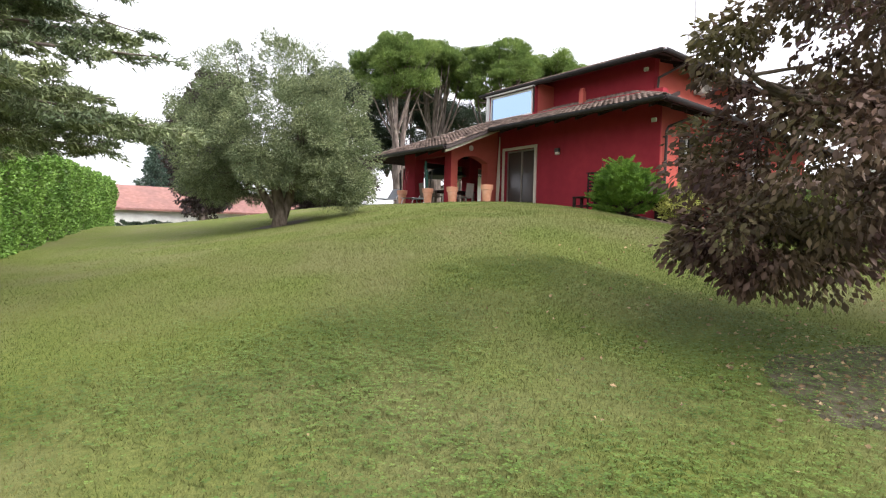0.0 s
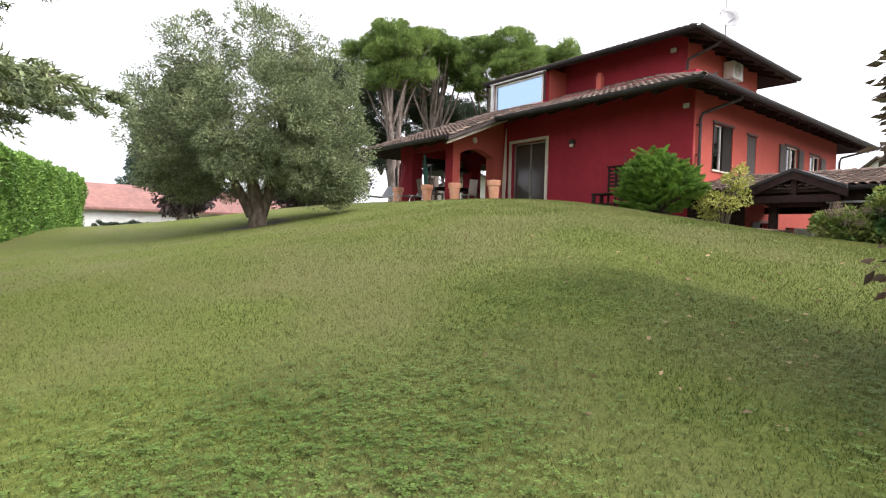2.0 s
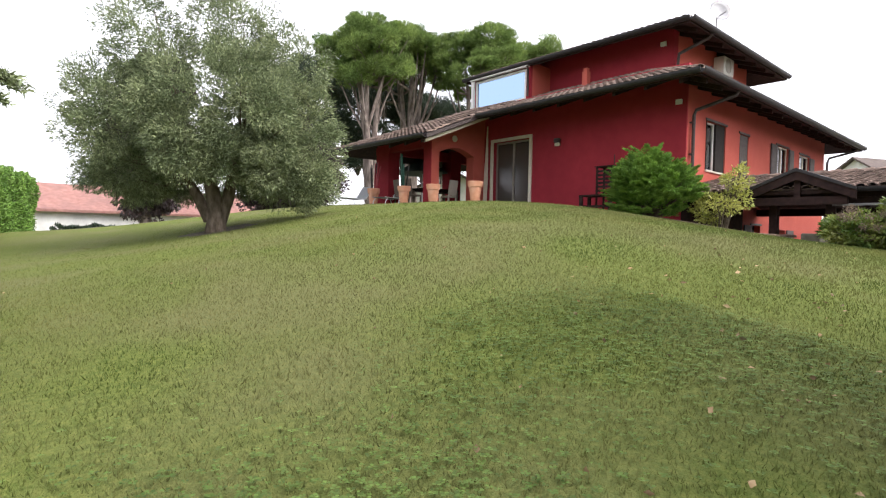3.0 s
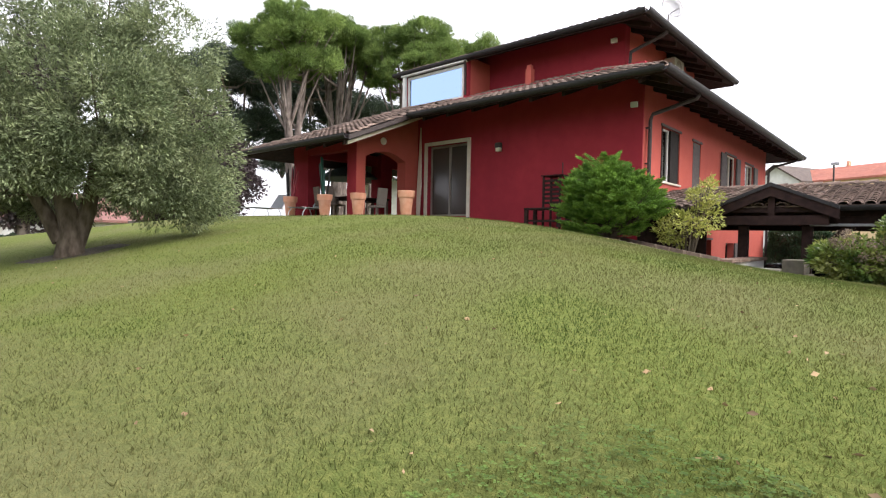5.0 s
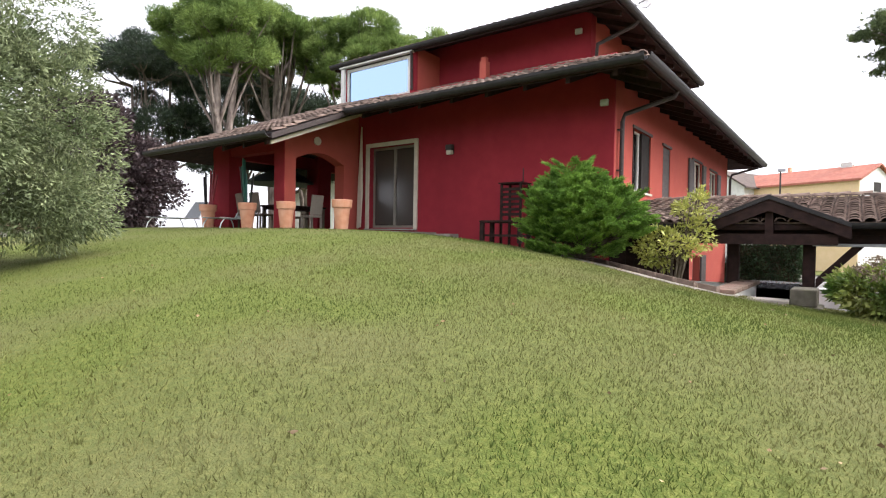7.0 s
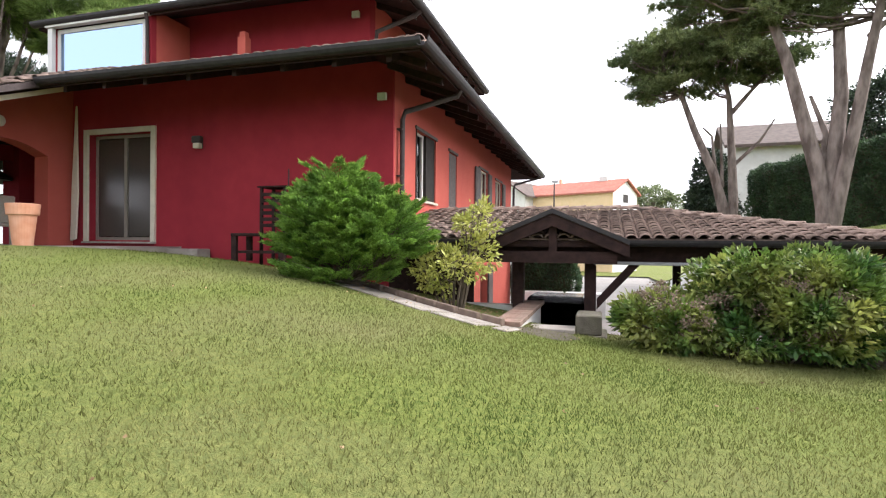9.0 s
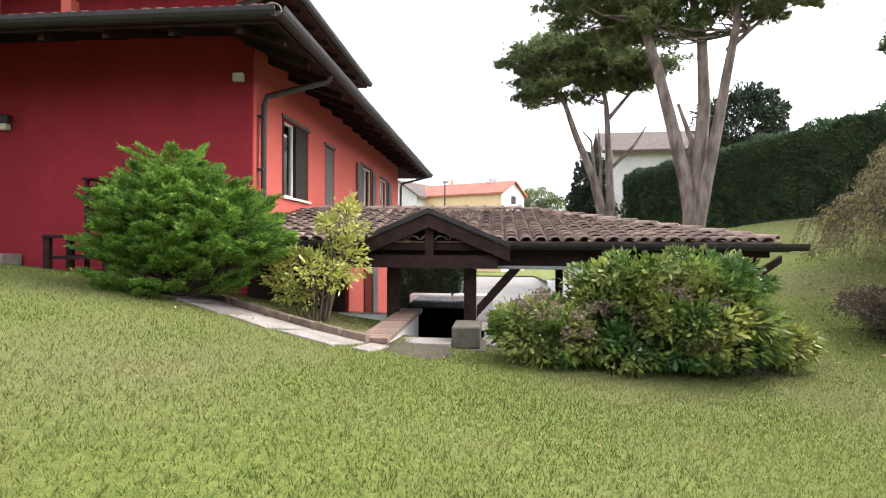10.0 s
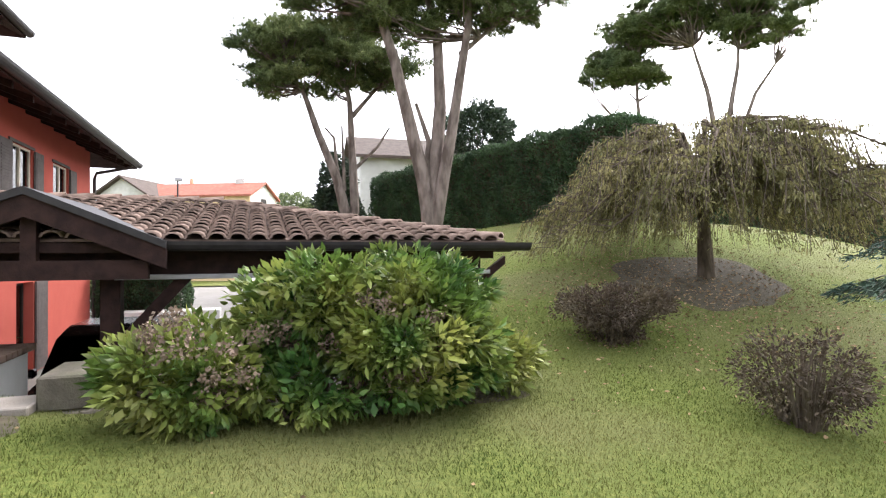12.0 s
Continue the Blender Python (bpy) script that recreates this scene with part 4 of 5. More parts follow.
for x, y, h, w, sd in [(20.0, 30.8, 12.4, 3.1, 31), (27.0, 28.3, 12.8, 3.1, 33), (31.6, 27.6, 12.6, 3.1, 34), (24.0, 32, 13.1, 2.6, 35)]:
    stone_pine((x, y, 2.4), h, w, sd, 3, 0.68, "pine_green", label="tall umbrella pine with dense green top behind the villa")
for x, y, h, w, sd in [(20, 39, 11.5, 4.0, 36), (25, 38, 11, 4.0, 37), (31, 38, 10.5, 4.0, 38)]:
    stone_pine((x, y, 2.4), h, w, sd, 3, 0.35, "dark_leaf", label="dark full-crowned conifer standing behind the umbrella pines")
forked_pine((34.5, -16.3, 3.3), [([(0, 0, -0.3), (-0.1, 0, 2.5), (-0.2, 0, 5.0), (-0.5, 0, 8.0), (-0.6, 0, 10.5)], 0.2, 0.06), ([(-0.3, 0, 5.4), (-1.2, 0, 6.4), (-1.9, 0, 7.4)], 0.09, 0.04)],
            [(-1.7, 10.0, 1.7, 1.1, 60), (-0.8, 11.8, 1.6, 1.1, 50), (-0.2, 9.6, 1.2, 0.8, 24)], 41, side=(-0.66, -0.75), label="distant umbrella pine beyond the clipped hedge")
forked_pine((31.5, -18.3, 3.3), [([(0, 0, -0.3), (0.1, 0, 2.5), (0, 0, 5.0), (-0.5, 0, 8.0), (-1.2, 0, 10.5)], 0.27, 0.06), ([(0, 0, 4.5), (0.5, 0, 6.5), (0.9, 0, 9.0), (1.0, 0, 11.0)], 0.18, 0.05), ([(0.6, 0, 3.6), (1.0, 0, 5.5), (1.7, 0, 7.6), (2.6, 0, 9.0)], 0.15, 0.05), ([(0.2, 0.2, 0.3), (0.6, 0.2, 3.6)], 0.18, 0.15)],
            [(-2.6, 12.2, 2.0, 1.5, 70), (0.2, 12.8, 2.4, 1.6, 80), (2.2, 11.4, 2.0, 1.6, 70)], 42, side=(-0.72, -0.69), label="distant umbrella pine beyond the clipped hedge")


def bush(name, at, label, blobs, leaf, length, width, per, size, seed, stems=10, squash=0.8, flat=0.5, droop=0.0, extra=None):
    rng = np.random.default_rng(seed)
    items = []
    for k in range(stems):
        c, r, _ = blobs[k % len(blobs)]
        e = (c[0] + rng.uniform(-0.6, 0.6) * r[0], c[1] + rng.uniform(-0.6, 0.6) * r[1], c[2] + rng.uniform(-0.2, 0.6) * r[2])
        s = (e[0] * 0.35, e[1] * 0.35, -0.1)
        items.append(([s, ((s[0] + e[0]) / 2, (s[1] + e[1]) / 2, e[2] * 0.4), e], [0.016, 0.012, 0.005]))
    return crown_tree(name, at, label, items, blobs, leaf, M["bark_olive"], length, width, per, size, seed, "shrub", squash, flat, droop)


def feathery(name, at, label, lobes, leaf, seed):
    """A conifer bush of flat feathery fronds in tiers that reach outwards from a dark heart. lobes: (centre, radii, fronds)."""
    rng = np.random.default_rng(seed)
    t = thing(name, at, label, "shrub")
    P, D, items = [], [], []
    for centre, radii, fronds in lobes:
        for k in range(fronds):
            u = rng.normal(0, 1, 3)
            u /= np.linalg.norm(u)
            u[2] = abs(u[2]) if u[2] < -0.5 else u[2]
            c0 = np.array(centre) + u * np.array(radii) * rng.uniform(0.45, 0.8)
            out = np.array((u[0], u[1], 0.0)) + rng.normal(0, 0.3, 3) * np.array((1, 1, 0.3))
            out /= np.linalg.norm(out) + 1e-6
            d = out * 0.8 + np.array((0, 0, 0.42 + 0.6 * max(0.0, u[2]) ** 2))
            d /= np.linalg.norm(d)
            side = np.cross(d, (0, 0, 1.0))
            side /= np.linalg.norm(side) + 1e-6
            L = rng.uniform(0.32, 0.62)
            n = 520
            f = rng.random(n) ** 0.8
            rib = np.round(f * 9) / 9
            reach = rng.random(n)
            sg = rng.choice((-1.0, 1.0), n)
            wide = 0.2 * (1.08 - rib) * reach
            p = c0 + d * ((rib * 0.9 + reach * 0.16) * L)[:, None] + side * (sg * wide)[:, None] + np.array((0, 0, 1)) * (-0.10 * f * f * L - 0.04 * reach)[:, None]
            P.append(p + rng.normal(0, 0.011, (n, 3)))
            D.append(d * 0.9 + side * (sg * 0.5)[:, None] + rng.normal(0, 0.3, (n, 3)))
            items.append(([np.array(centre) * (0.6, 0.6, 0.5), c0, c0 + d * L * 0.8], [0.014, 0.01, 0.003]))
    items = [([Vector(q) for q in path], r) for path, r in items]
    tubes("trunk", items, M["bark_olive"], t, seg=4)
    leaves("crown", np.concatenate(P), np.concatenate(D), 0.05, 0.017, leaf, t, rng=rng, flat=0.2, needle=True)
    return t


feathery("juniper_bush", gz(14.15, 9.3, 2.15), "dense bright green feathery juniper bush against the red wall",
         [((0, 0.1, 0.78), (0.8, 0.88, 0.86), 440), ((-0.1, 0.15, 1.12), (0.5, 0.55, 0.42), 110), ((-0.1, -0.55, 0.72), (0.5, 0.5, 0.6), 130), ((-0.1, 0.1, 1.55), (0.1, 0.12, 0.3), 12), ((0, 0.1, 0.3), (0.8, 0.85, 0.4), 90)], M["juniper_leaf"], 51)
yellow = bush("yellow_green_shrub", gz(14.6, 7.85, 1.95), "sparse yellow-green pittosporum shrub in the raised bed",
              [((-0.1, 0.0, 0.6), (0.4, 0.5, 0.35), 18), ((0.1, -0.35, 1.3), (0.26, 0.26, 0.22), 13), ((0, 0.4, 0.5), (0.35, 0.35, 0.35), 7), ((0.05, -0.3, 0.85), (0.25, 0.3, 0.25), 9)], M["yellow_leaf"], 0.08, 0.035, 55, 0.15, 52, 18)
rbush = bush("hydrangea_bush", gz(14.0, 3.98, 1.6), "large mixed green and yellow bush beside the carport",
             [((0, -0.6, 0.66), (0.65, 0.8, 0.45), 90), ((-0.1, 0.95, 0.4), (0.5, 0.6, 0.33), 60), ((0.2, 0.1, 0.85), (0.45, 0.7, 0.35), 50), ((0, -1.0, 0.38), (0.5, 0.42, 0.36), 46), ((0.4, -1.5, 0.3), (0.45, 0.5, 0.26), 34), ((0.1, -0.75, 1.0), (0.4, 0.45, 0.28), 30), ((0.1, -0.4, 1.0), (0.55, 1.2, 0.42), 34), ((-0.2, 0.0, 0.3), (0.5, 1.1, 0.2), 26)], M["bush_leaf"], 0.105, 0.047, 80, 0.155, 53, 46)


def hedge(name, p0, p1, h, thick, leaf, seed, label, n, length=0.11, width=0.07, base=0.0, zs=None):
    """A clipped hedge between two ground points: a leafy box round a dark block for its shaded inside."""
    rng = np.random.default_rng(seed)
    p0, p1 = Vector((*p0, 0)), Vector((*p1, 0))
    L = (p1 - p0).length
    d = (p1 - p0).normalized()
    ang = math.degrees(math.atan2(d.y, d.x))
    z0, z1 = zs if zs else (zat(p0.x, p0.y), zat(p1.x, p1.y))
    t = thing(name, (p0.x, p0.y, z0), label, "hedge", rz=ang)
    # solid block in the soil colour stands in for the shade deep in the foliage
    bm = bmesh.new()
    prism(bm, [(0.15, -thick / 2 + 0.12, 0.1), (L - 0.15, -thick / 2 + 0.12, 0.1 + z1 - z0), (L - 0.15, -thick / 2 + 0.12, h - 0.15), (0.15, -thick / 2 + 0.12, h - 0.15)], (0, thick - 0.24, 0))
    part("shade_core", bm, M["soil"], t)
    # points over the two faces, the top and the ends
    area = [L * h, L * h, L * thick, h * thick, h * thick]
    which = rng.choice(5, n, p=np.array(area) / sum(area))
    u, v = rng.random(n), rng.random(n)
    x = np.where(which < 3, u * L, np.where(which == 3, 0, L))
    zlow = (z1 - z0) * x / L
    z = np.where(which == 2, h, zlow + v * (h - zlow))
    y = np.select([which == 0, which == 1, which == 2, which > 2], [-thick / 2, thick / 2, (v - 0.5) * thick, (u - 0.5) * thick])
    wob = 0.09 * np.sin(x * 2.3 + z * 1.7) + 0.07 * np.sin(x * 5.1 - z * 3.3) + rng.normal(0, 0.05, n)
    nrm = np.stack([np.where(which == 3, -1, np.where(which == 4, 1, 0)), np.where(which == 0, -1, np.where(which == 1, 1, 0)), np.where(which == 2, 1, 0)], 1).astype(float)
    p = np.stack([x, y, z], 1) + nrm * wob[:, None]
    leaves("foliage", p, nrm + np.array((0, 0, 0.5)), length, width, leaf, t, rng=rng, flat=0.6)
    return t


hedge("hedge", (-3.6, 13), (2.8, 35.4), 3.6, 1.6, M["hedge_leaf"], 61, "tall clipped bright green boundary hedge", 140000)
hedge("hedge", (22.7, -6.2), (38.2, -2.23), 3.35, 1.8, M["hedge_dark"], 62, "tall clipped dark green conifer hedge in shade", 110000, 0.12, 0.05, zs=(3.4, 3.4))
hedge("hedge", (6, 50), (14, 49), 1.2, 1.0, M["dark_leaf"], 63, "low dark hedge in front of the neighbouring house", 9000, 0.2, 0.1)
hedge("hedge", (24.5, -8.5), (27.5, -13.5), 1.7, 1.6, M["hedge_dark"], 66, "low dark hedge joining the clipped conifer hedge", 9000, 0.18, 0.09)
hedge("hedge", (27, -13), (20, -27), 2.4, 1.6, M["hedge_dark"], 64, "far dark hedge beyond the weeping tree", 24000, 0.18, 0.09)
bush("brown_shrub", gz(15.6, 0.1), "low round dark brown-leaved shrub", [((0, 0, 0.46), (0.7, 0.75, 0.22), 80), ((0, 0, 0.2), (0.35, 0.35, 0.2), 20)], M["brown_leaf"], 0.045, 0.022, 120, 0.17, 71, 40)
bush("brown_shrub", gz(13.0, 0.05), "loose reddish-brown shrub with thin twigs", [((0, 0, 0.42), (0.5, 0.5, 0.36), 46)], M["brown_leaf"], 0.04, 0.02, 90, 0.17, 72, 60)
# weeping tree
rng = np.random.default_rng(81)
wt = thing("weeping_tree", gz(17.4, -3.3), "broad weeping tree with arching yellow-green drooping branches", "tree")
items, P, D = [([(0, 0, -0.2), (0.05, 0, 0.7), (0, 0.1, 1.4)], [0.16, 0.12, 0.08])], [], []
for k in range(84):
    a = rng.uniform(0, 2 * math.pi)
    r = rng.uniform(1.2, 3.3)
    top = 2.55 + rng.uniform(-0.95, 0.3)
    drop = 0.12 * r * r * rng.uniform(0.7, 1.2)
    pts = [Vector((0, 0, 1.2)), Vector((math.cos(a) * r * 0.3, math.sin(a) * r * 0.3, top)), Vector((math.cos(a + 0.1) * r * 0.65, math.sin(a + 0.1) * r * 0.65, top - drop * 0.3)), Vector((math.cos(a) * r, math.sin(a) * r, top - drop))]
    items.append((pts, [0.06, 0.04, 0.025, 0.01]))
    for s in range(22):
        j = int(rng.integers(1, 3))
        q = pts[j].lerp(pts[j + 1], rng.random())
        b = a + rng.uniform(-1.1, 1.1)
        L = rng.uniform(0.35, 1.0)
        low = max(0.4, q.z - L * rng.uniform(0.6, 1.3))
        mid = q + Vector((math.cos(b) * L * 0.5, math.sin(b) * L * 0.5, rng.uniform(-0.05, 0.08)))
        end = Vector((q.x + math.cos(b) * L * 0.8, q.y + math.sin(b) * L * 0.8, low))
        items.append(([q, mid, end], [0.01, 0.007, 0.003]))
        full = rng.random() ** 0.7
        for v in range(int(14 + 44 * full)):
            f = rng.random()
            w = q.lerp(mid, f * 2) if f < 0.5 else mid.lerp(end, f * 2 - 1)
            P.append((w.x + rng.normal(0, 0.045), w.y + rng.normal(0, 0.045), w.z - 0.06 * rng.random()))
            D.append((0.35 * math.cos(b), 0.35 * math.sin(b), -1))
tubes("trunk", items, M["bark_olive"], wt, seg=4)
leaves("crown", P, D, 0.085, 0.022, M["willow_leaf"], wt, rng=rng, flat=0.45)
# blue-green conifer beside the end of the walk
rng = np.random.default_rng(83)
bc = thing("conifer", gz(12.6, -3.0), "blue-green conifer with drooping branches beside the lawn", "tree")
items, P, D = [([(0, 0, -0.3), (0, 0, 2), (0, 0, 4), (0, 0, 6.2)], [0.2, 0.16, 0.1, 0.03])], [], []
for k in range(70):
    a, z = rng.uniform(0, 2 * math.pi), rng.uniform(0.9, 5.8)
    R = (2.1 - 0.3 * z) * rng.uniform(0.75, 1.05)
    b, e = Vector((0, 0, z + 0.3)), Vector((math.cos(a) * R, math.sin(a) * R, z - 0.15))
    items.append(([b, b.lerp(e, 0.5) + Vector((0, 0, 0.12)), e], [0.03, 0.018, 0.005]))
    for j in range(16):
        q = b.lerp(e, rng.uniform(0.25, 1.0))
        c = a + rng.uniform(-1.2, 1.2)
        L = rng.uniform(0.2, 0.5)
        f = q + Vector((math.cos(c) * L, math.sin(c) * L, -0.5 * L))
        items.append(([q, f], [0.007, 0.003]))
        for v in range(60):
            w = q.lerp(f, rng.random())
            P.append(tuple(w + Vector(rng.normal(0, 0.025, 3))))
            D.append((math.cos(c) + rng.normal(0, 0.6), math.sin(c) + rng.normal(0, 0.6), -0.4 + rng.normal(0, 0.4)))
tubes("trunk", items, M["bark"], bc, seg=4)
leaves("crown", P, D, 0.09, 0.024, M["spruce_leaf"], bc, rng=rng, flat=0.25, needle=True)
# copper-leaved tree near the start
ct = crown_tree("copper_leaved_tree", gz(5.95, 0.25), "copper purple leaved tree with low drooping branches over the lawn",
                [([(0, 0, -0.2), (-0.1, 0.05, 0.9), (-0.3, 0.25, 2.2), (-0.4, 0.4, 4.2)], [0.15, 0.12, 0.09, 0.04]), ([(-0.1, 0.1, 0.9), (-1.3, 0.9, 1.2), (-2.3, 1.4, 1.2)], [0.05, 0.035, 0.012]), ([(-0.2, 0.1, 1.4), (-1.3, 1.0, 2.1), (-2.0, 1.5, 2.6)], [0.05, 0.035, 0.012])],
                [((-1.2, 0.85, 1.7), (1.65, 1.4, 0.7), 84), ((-1.75, 1.2, 1.0), (0.8, 0.7, 0.4), 40), ((-0.8, 0.6, 2.75), (1.7, 1.5, 0.65), 76), ((-0.2, 0.1, 3.9), (1.3, 1.3, 0.8), 60), ((0.1, -0.2, 1.4), (1.5, 1.3, 0.9), 64), ((0.6, -0.5, 2.9), (1.5, 1.5, 1.2), 70)], M["copper_leaf"], M["bark_olive"], 0.085, 0.044, 105, 0.26, 91, droop=0.8, flat=0.45)
# cedar at the start: level branches with hanging sprays
rng = np.random.default_rng(92)
cd = thing("cedar_tree", gz(-3.9, 9.6), "cedar with long level branches and sprays of grey-green needles", "tree")
items, P, D = [([(0, 0, -0.3), (0, 0, 2), (0, 0, 5), (0, 0, 9)], [0.35, 0.3, 0.2, 0.05])], [], []
for k in range(125):
    a = rng.uniform(-1.5, 0.9)
    z = 2.35 + 5.6 * rng.random()
    R = (6.5 - 0.33 * z) * rng.uniform(0.65, 1.0)
    e = Vector((math.cos(a) * R, math.sin(a) * R, z + rng.uniform(-0.2, 0.25)))
    b = Vector((0, 0, z + 0.2))
    mid = b.lerp(e, 0.5) + Vector((0, 0, 0.12))
    items.append(([b, mid, e], [0.06, 0.035, 0.008]))
    for t in range(30):
        f = rng.uniform(0.25, 1.0)
        q = (b.lerp(mid, f * 2) if f < 0.5 else mid.lerp(e, f * 2 - 1))
        side = Vector((-math.sin(a), math.cos(a), 0)) * rng.choice((-1, 1))
        d = (side * 0.8 + Vector((math.cos(a), math.sin(a), rng.uniform(-0.5, 0.0)))).normalized()
        L = (1.15 - f * 0.75) * rng.uniform(0.5, 1.0)
        items.append(([q, q + d * L], [0.01, 0.003]))
        for u in range(100):
            w = q + d * L * rng.random()
            P.append(w + Vector(rng.normal(0, 0.03, 3)))
            D.append(d * 0.7 + Vector(rng.normal(0, 0.6, 3)) + Vector((0, 0, 0.1)))
tubes("trunk", items, M["bark"], cd, seg=4)
leaves("crown", [tuple(p) for p in P], [tuple(d) for d in D], 0.1, 0.026, M["cedar_leaf"], cd, rng=rng, flat=0.3, needle=True)
# darker trees behind
crown_tree("magnolia_tree", gz(13.6, 28.9, 2.3), "dense dark broad-leaved magnolia beyond the patio", [([(0, 0, -0.3), (0, 0, 2), (0, 0, 4)], [0.25, 0.2, 0.1])], [((0, 0, 2.3), (2.6, 2.6, 2.3), 240), ((-0.5, 0, 4.4), (1.4, 1.4, 1.3), 70)], M["purple_leaf"], M["bark"], 0.17, 0.1, 150, 0.5, 93)
crown_tree("dark_tree", gz(8.9, 37, 1.0), "tall narrow dark tree standing behind the olive", [([(0, 0, -0.3), (0, 0, 4), (0, 0, 9)], [0.3, 0.2, 0.1])], [((0, 0, 5.5), (1.9, 2.0, 4.2), 230), ((0.8, 0, 9.0), (1.4, 1.4, 1.6), 60)], M["purple_leaf"], M["bark"], 0.25, 0.14, 110, 0.6, 97)
crown_tree("magnolia_tree", (36.3, 0.7, 3.0), "conical dark glossy evergreen beyond the carport", [([(0, 0, -0.3), (0, 0, 2), (0, 0, 4)], [0.2, 0.15, 0.06])], [((0, 0, 1.7), (1.1, 1.1, 1.5), 120), ((0, 0, 3.4), (0.7, 0.7, 1.3), 60)], M["dark_leaf"], M["bark"], 0.16, 0.08, 100, 0.33, 94)
crown_tree("spruce_tree", gz(11.9, 66, 0.8), "blue-green spruce behind the neighbouring roof", [([(0, 0, -0.3), (0, 0, 5), (0, 0, 10.5)], [0.3, 0.2, 0.05])], [((0, 0, 1.5 + 1.25 * k), (3.3 - 0.4 * k, 3.3 - 0.4 * k, 0.7), 60 - 6 * k) for k in range(8)], M["spruce_leaf"], M["bark"], 0.35, 0.1, 110, 0.6, 95, squash=0.5)
crown_tree("far_tree", (43, -9.6, 3.3), "leafy dark tree behind the clipped hedge", [([(0, 0, -0.3), (0, 0, 3), (0, 0, 6)], [0.25, 0.2, 0.1])], [((0, 0, 7.3), (2.0, 2.4, 2.2), 110), ((0, -1.6, 5.2), (2.0, 2.4, 1.4), 70)], M["dark_leaf"], M["bark"], 0.22, 0.13, 110, 0.6, 96)
# ---- neighbouring houses ----
def far_house(at, size, h, roof_h, wall_mat, roof_mat, label, rz=0, over=0.6):
    t = thing("house", at, label, "house", rz=rz)
    w, d = size
    part("wall", boxes((-w / 2, w / 2, -d / 2, d / 2, 0, h)), M[wall_mat], t)
    bm = bmesh.new()
    prism(bm, [(-w / 2 - over, -d / 2 - over, h - 0.1), (-w / 2 - over, 0, h + roof_h), (-w / 2 - over, d / 2 + over, h - 0.1), (-w / 2 - over, d / 2 + over, h - 0.3), (-w / 2 - over, 0, h + roof_h - 0.2), (-w / 2 - over, -d / 2 - over, h - 0.3)], (w + 2 * over, 0, 0))
    part("roof", bm, M[roof_mat], t)
    bm = bmesh.new()
    prism(bm, [(-w / 2, -d / 2, h), (-w / 2, 0, h + roof_h - 0.2), (-w / 2, d / 2, h)], (w, 0, 0))
    part("gable", bm, M[wall_mat], t)
    return t


far_house((12, 57, 0.5), (22, 8), 2.6, 2.1, "white", "dusk_tile_far", "low white neighbouring house with red tiled roof", 5)
far_house((75, 15.2, 0), (8, 5), 8.8, 1.9, "white", "brown_tile_far", "white neighbouring house with brown tiled gable roof", -25)
ochre = far_house((72.7, 8.9, 0), (12, 6), 8.9, 1.5, "ochre", "red_tile_far", "long ochre house with orange-red tiled roof and white gable end", 63, 0.35)
part("gable_wall", prism(bmesh.new(), [(-6.03, -2.9, 0), (-6.03, 2.9, 0), (-6.03, 2.9, 8.75), (-6.03, 0, 10.15), (-6.03, -2.9, 8.75)], (0.02, 0, 0)), M["white"], ochre, "white plastered gable end")
part("window", boxes((-6.06, -6.035, -0.6, 0.6, 7.7, 8.6)), M["frame_dark"], ochre)
part("chimney", boxes((-4.0, -3.0, -0.3, 0.3, 10.0, 10.75)), M["white"], ochre)
part("chimney", boxes((2.0, 2.3, -0.15, 0.15, 10.2, 10.9)), M["terracotta"], ochre)
crown_tree("far_tree", (112, -2.5, 0), "grey-green leafy trees far beyond the roofs", [([(0, 0, 0), (0, 0, 6), (0, 0, 11)], [0.3, 0.2, 0.1])], [((0, 0, 12.0), (2.6, 3.2, 1.6), 60), ((0, -3.5, 10.5), (2.6, 3.0, 1.6), 50), ((0, 4.0, 10.2), (2.6, 2.6, 1.4), 40)], M["olive_leaf"], M["bark"], 0.4, 0.25, 40, 0.8, 98)
far_house((50, -6.6, 2.9), (8, 8), 6.7, 2.0, "white", "brown_tile_far", "white-grey house with brown roof behind the pines", 86)
far_house((38, 42, 2.0), (10, 8), 3.6, 1.8, "white", "brown_tile_far", "pale neighbouring house with brown tiled roof seen past the porch", 40)
rbush.scale = (1, 1, 0.92)

# ---- things round the house ----


def wall_lamp(at):
    t = thing("wall_lamp", at, "small dark bronze wall lamp on the red wall", "lamp")
    part("back_plate", boxes((-0.03, 0, -0.08, 0.08, -0.12, 0.12), bevel=0.01), M["copper"], t)
    part("shade", boxes((-0.16, -0.031, -0.11, 0.11, -0.02, 0.13), bevel=0.02), M["copper"], t)
    part("lens", boxes((-0.14, -0.031, -0.08, 0.08, -0.13, -0.022), bevel=0.01), M["cream"], t)


def floodlight(at, rz):
    t = thing("floodlight", at, "small white security floodlight under the eave", "lamp", rz=rz)
    part("bracket", boxes((-0.05, 0, -0.02, 0.02, -0.04, 0.04)), M["white"], t)
    part("housing", boxes((-0.13, -0.051, -0.09, 0.09, -0.07, 0.07), bevel=0.012), M["white"], t)


wall_lamp((FX, 14.03, 5.03))
floodlight((FX - 0.06, 9.76, 5.69), 0)
floodlight((UX, 11.05, 8.0), 0)

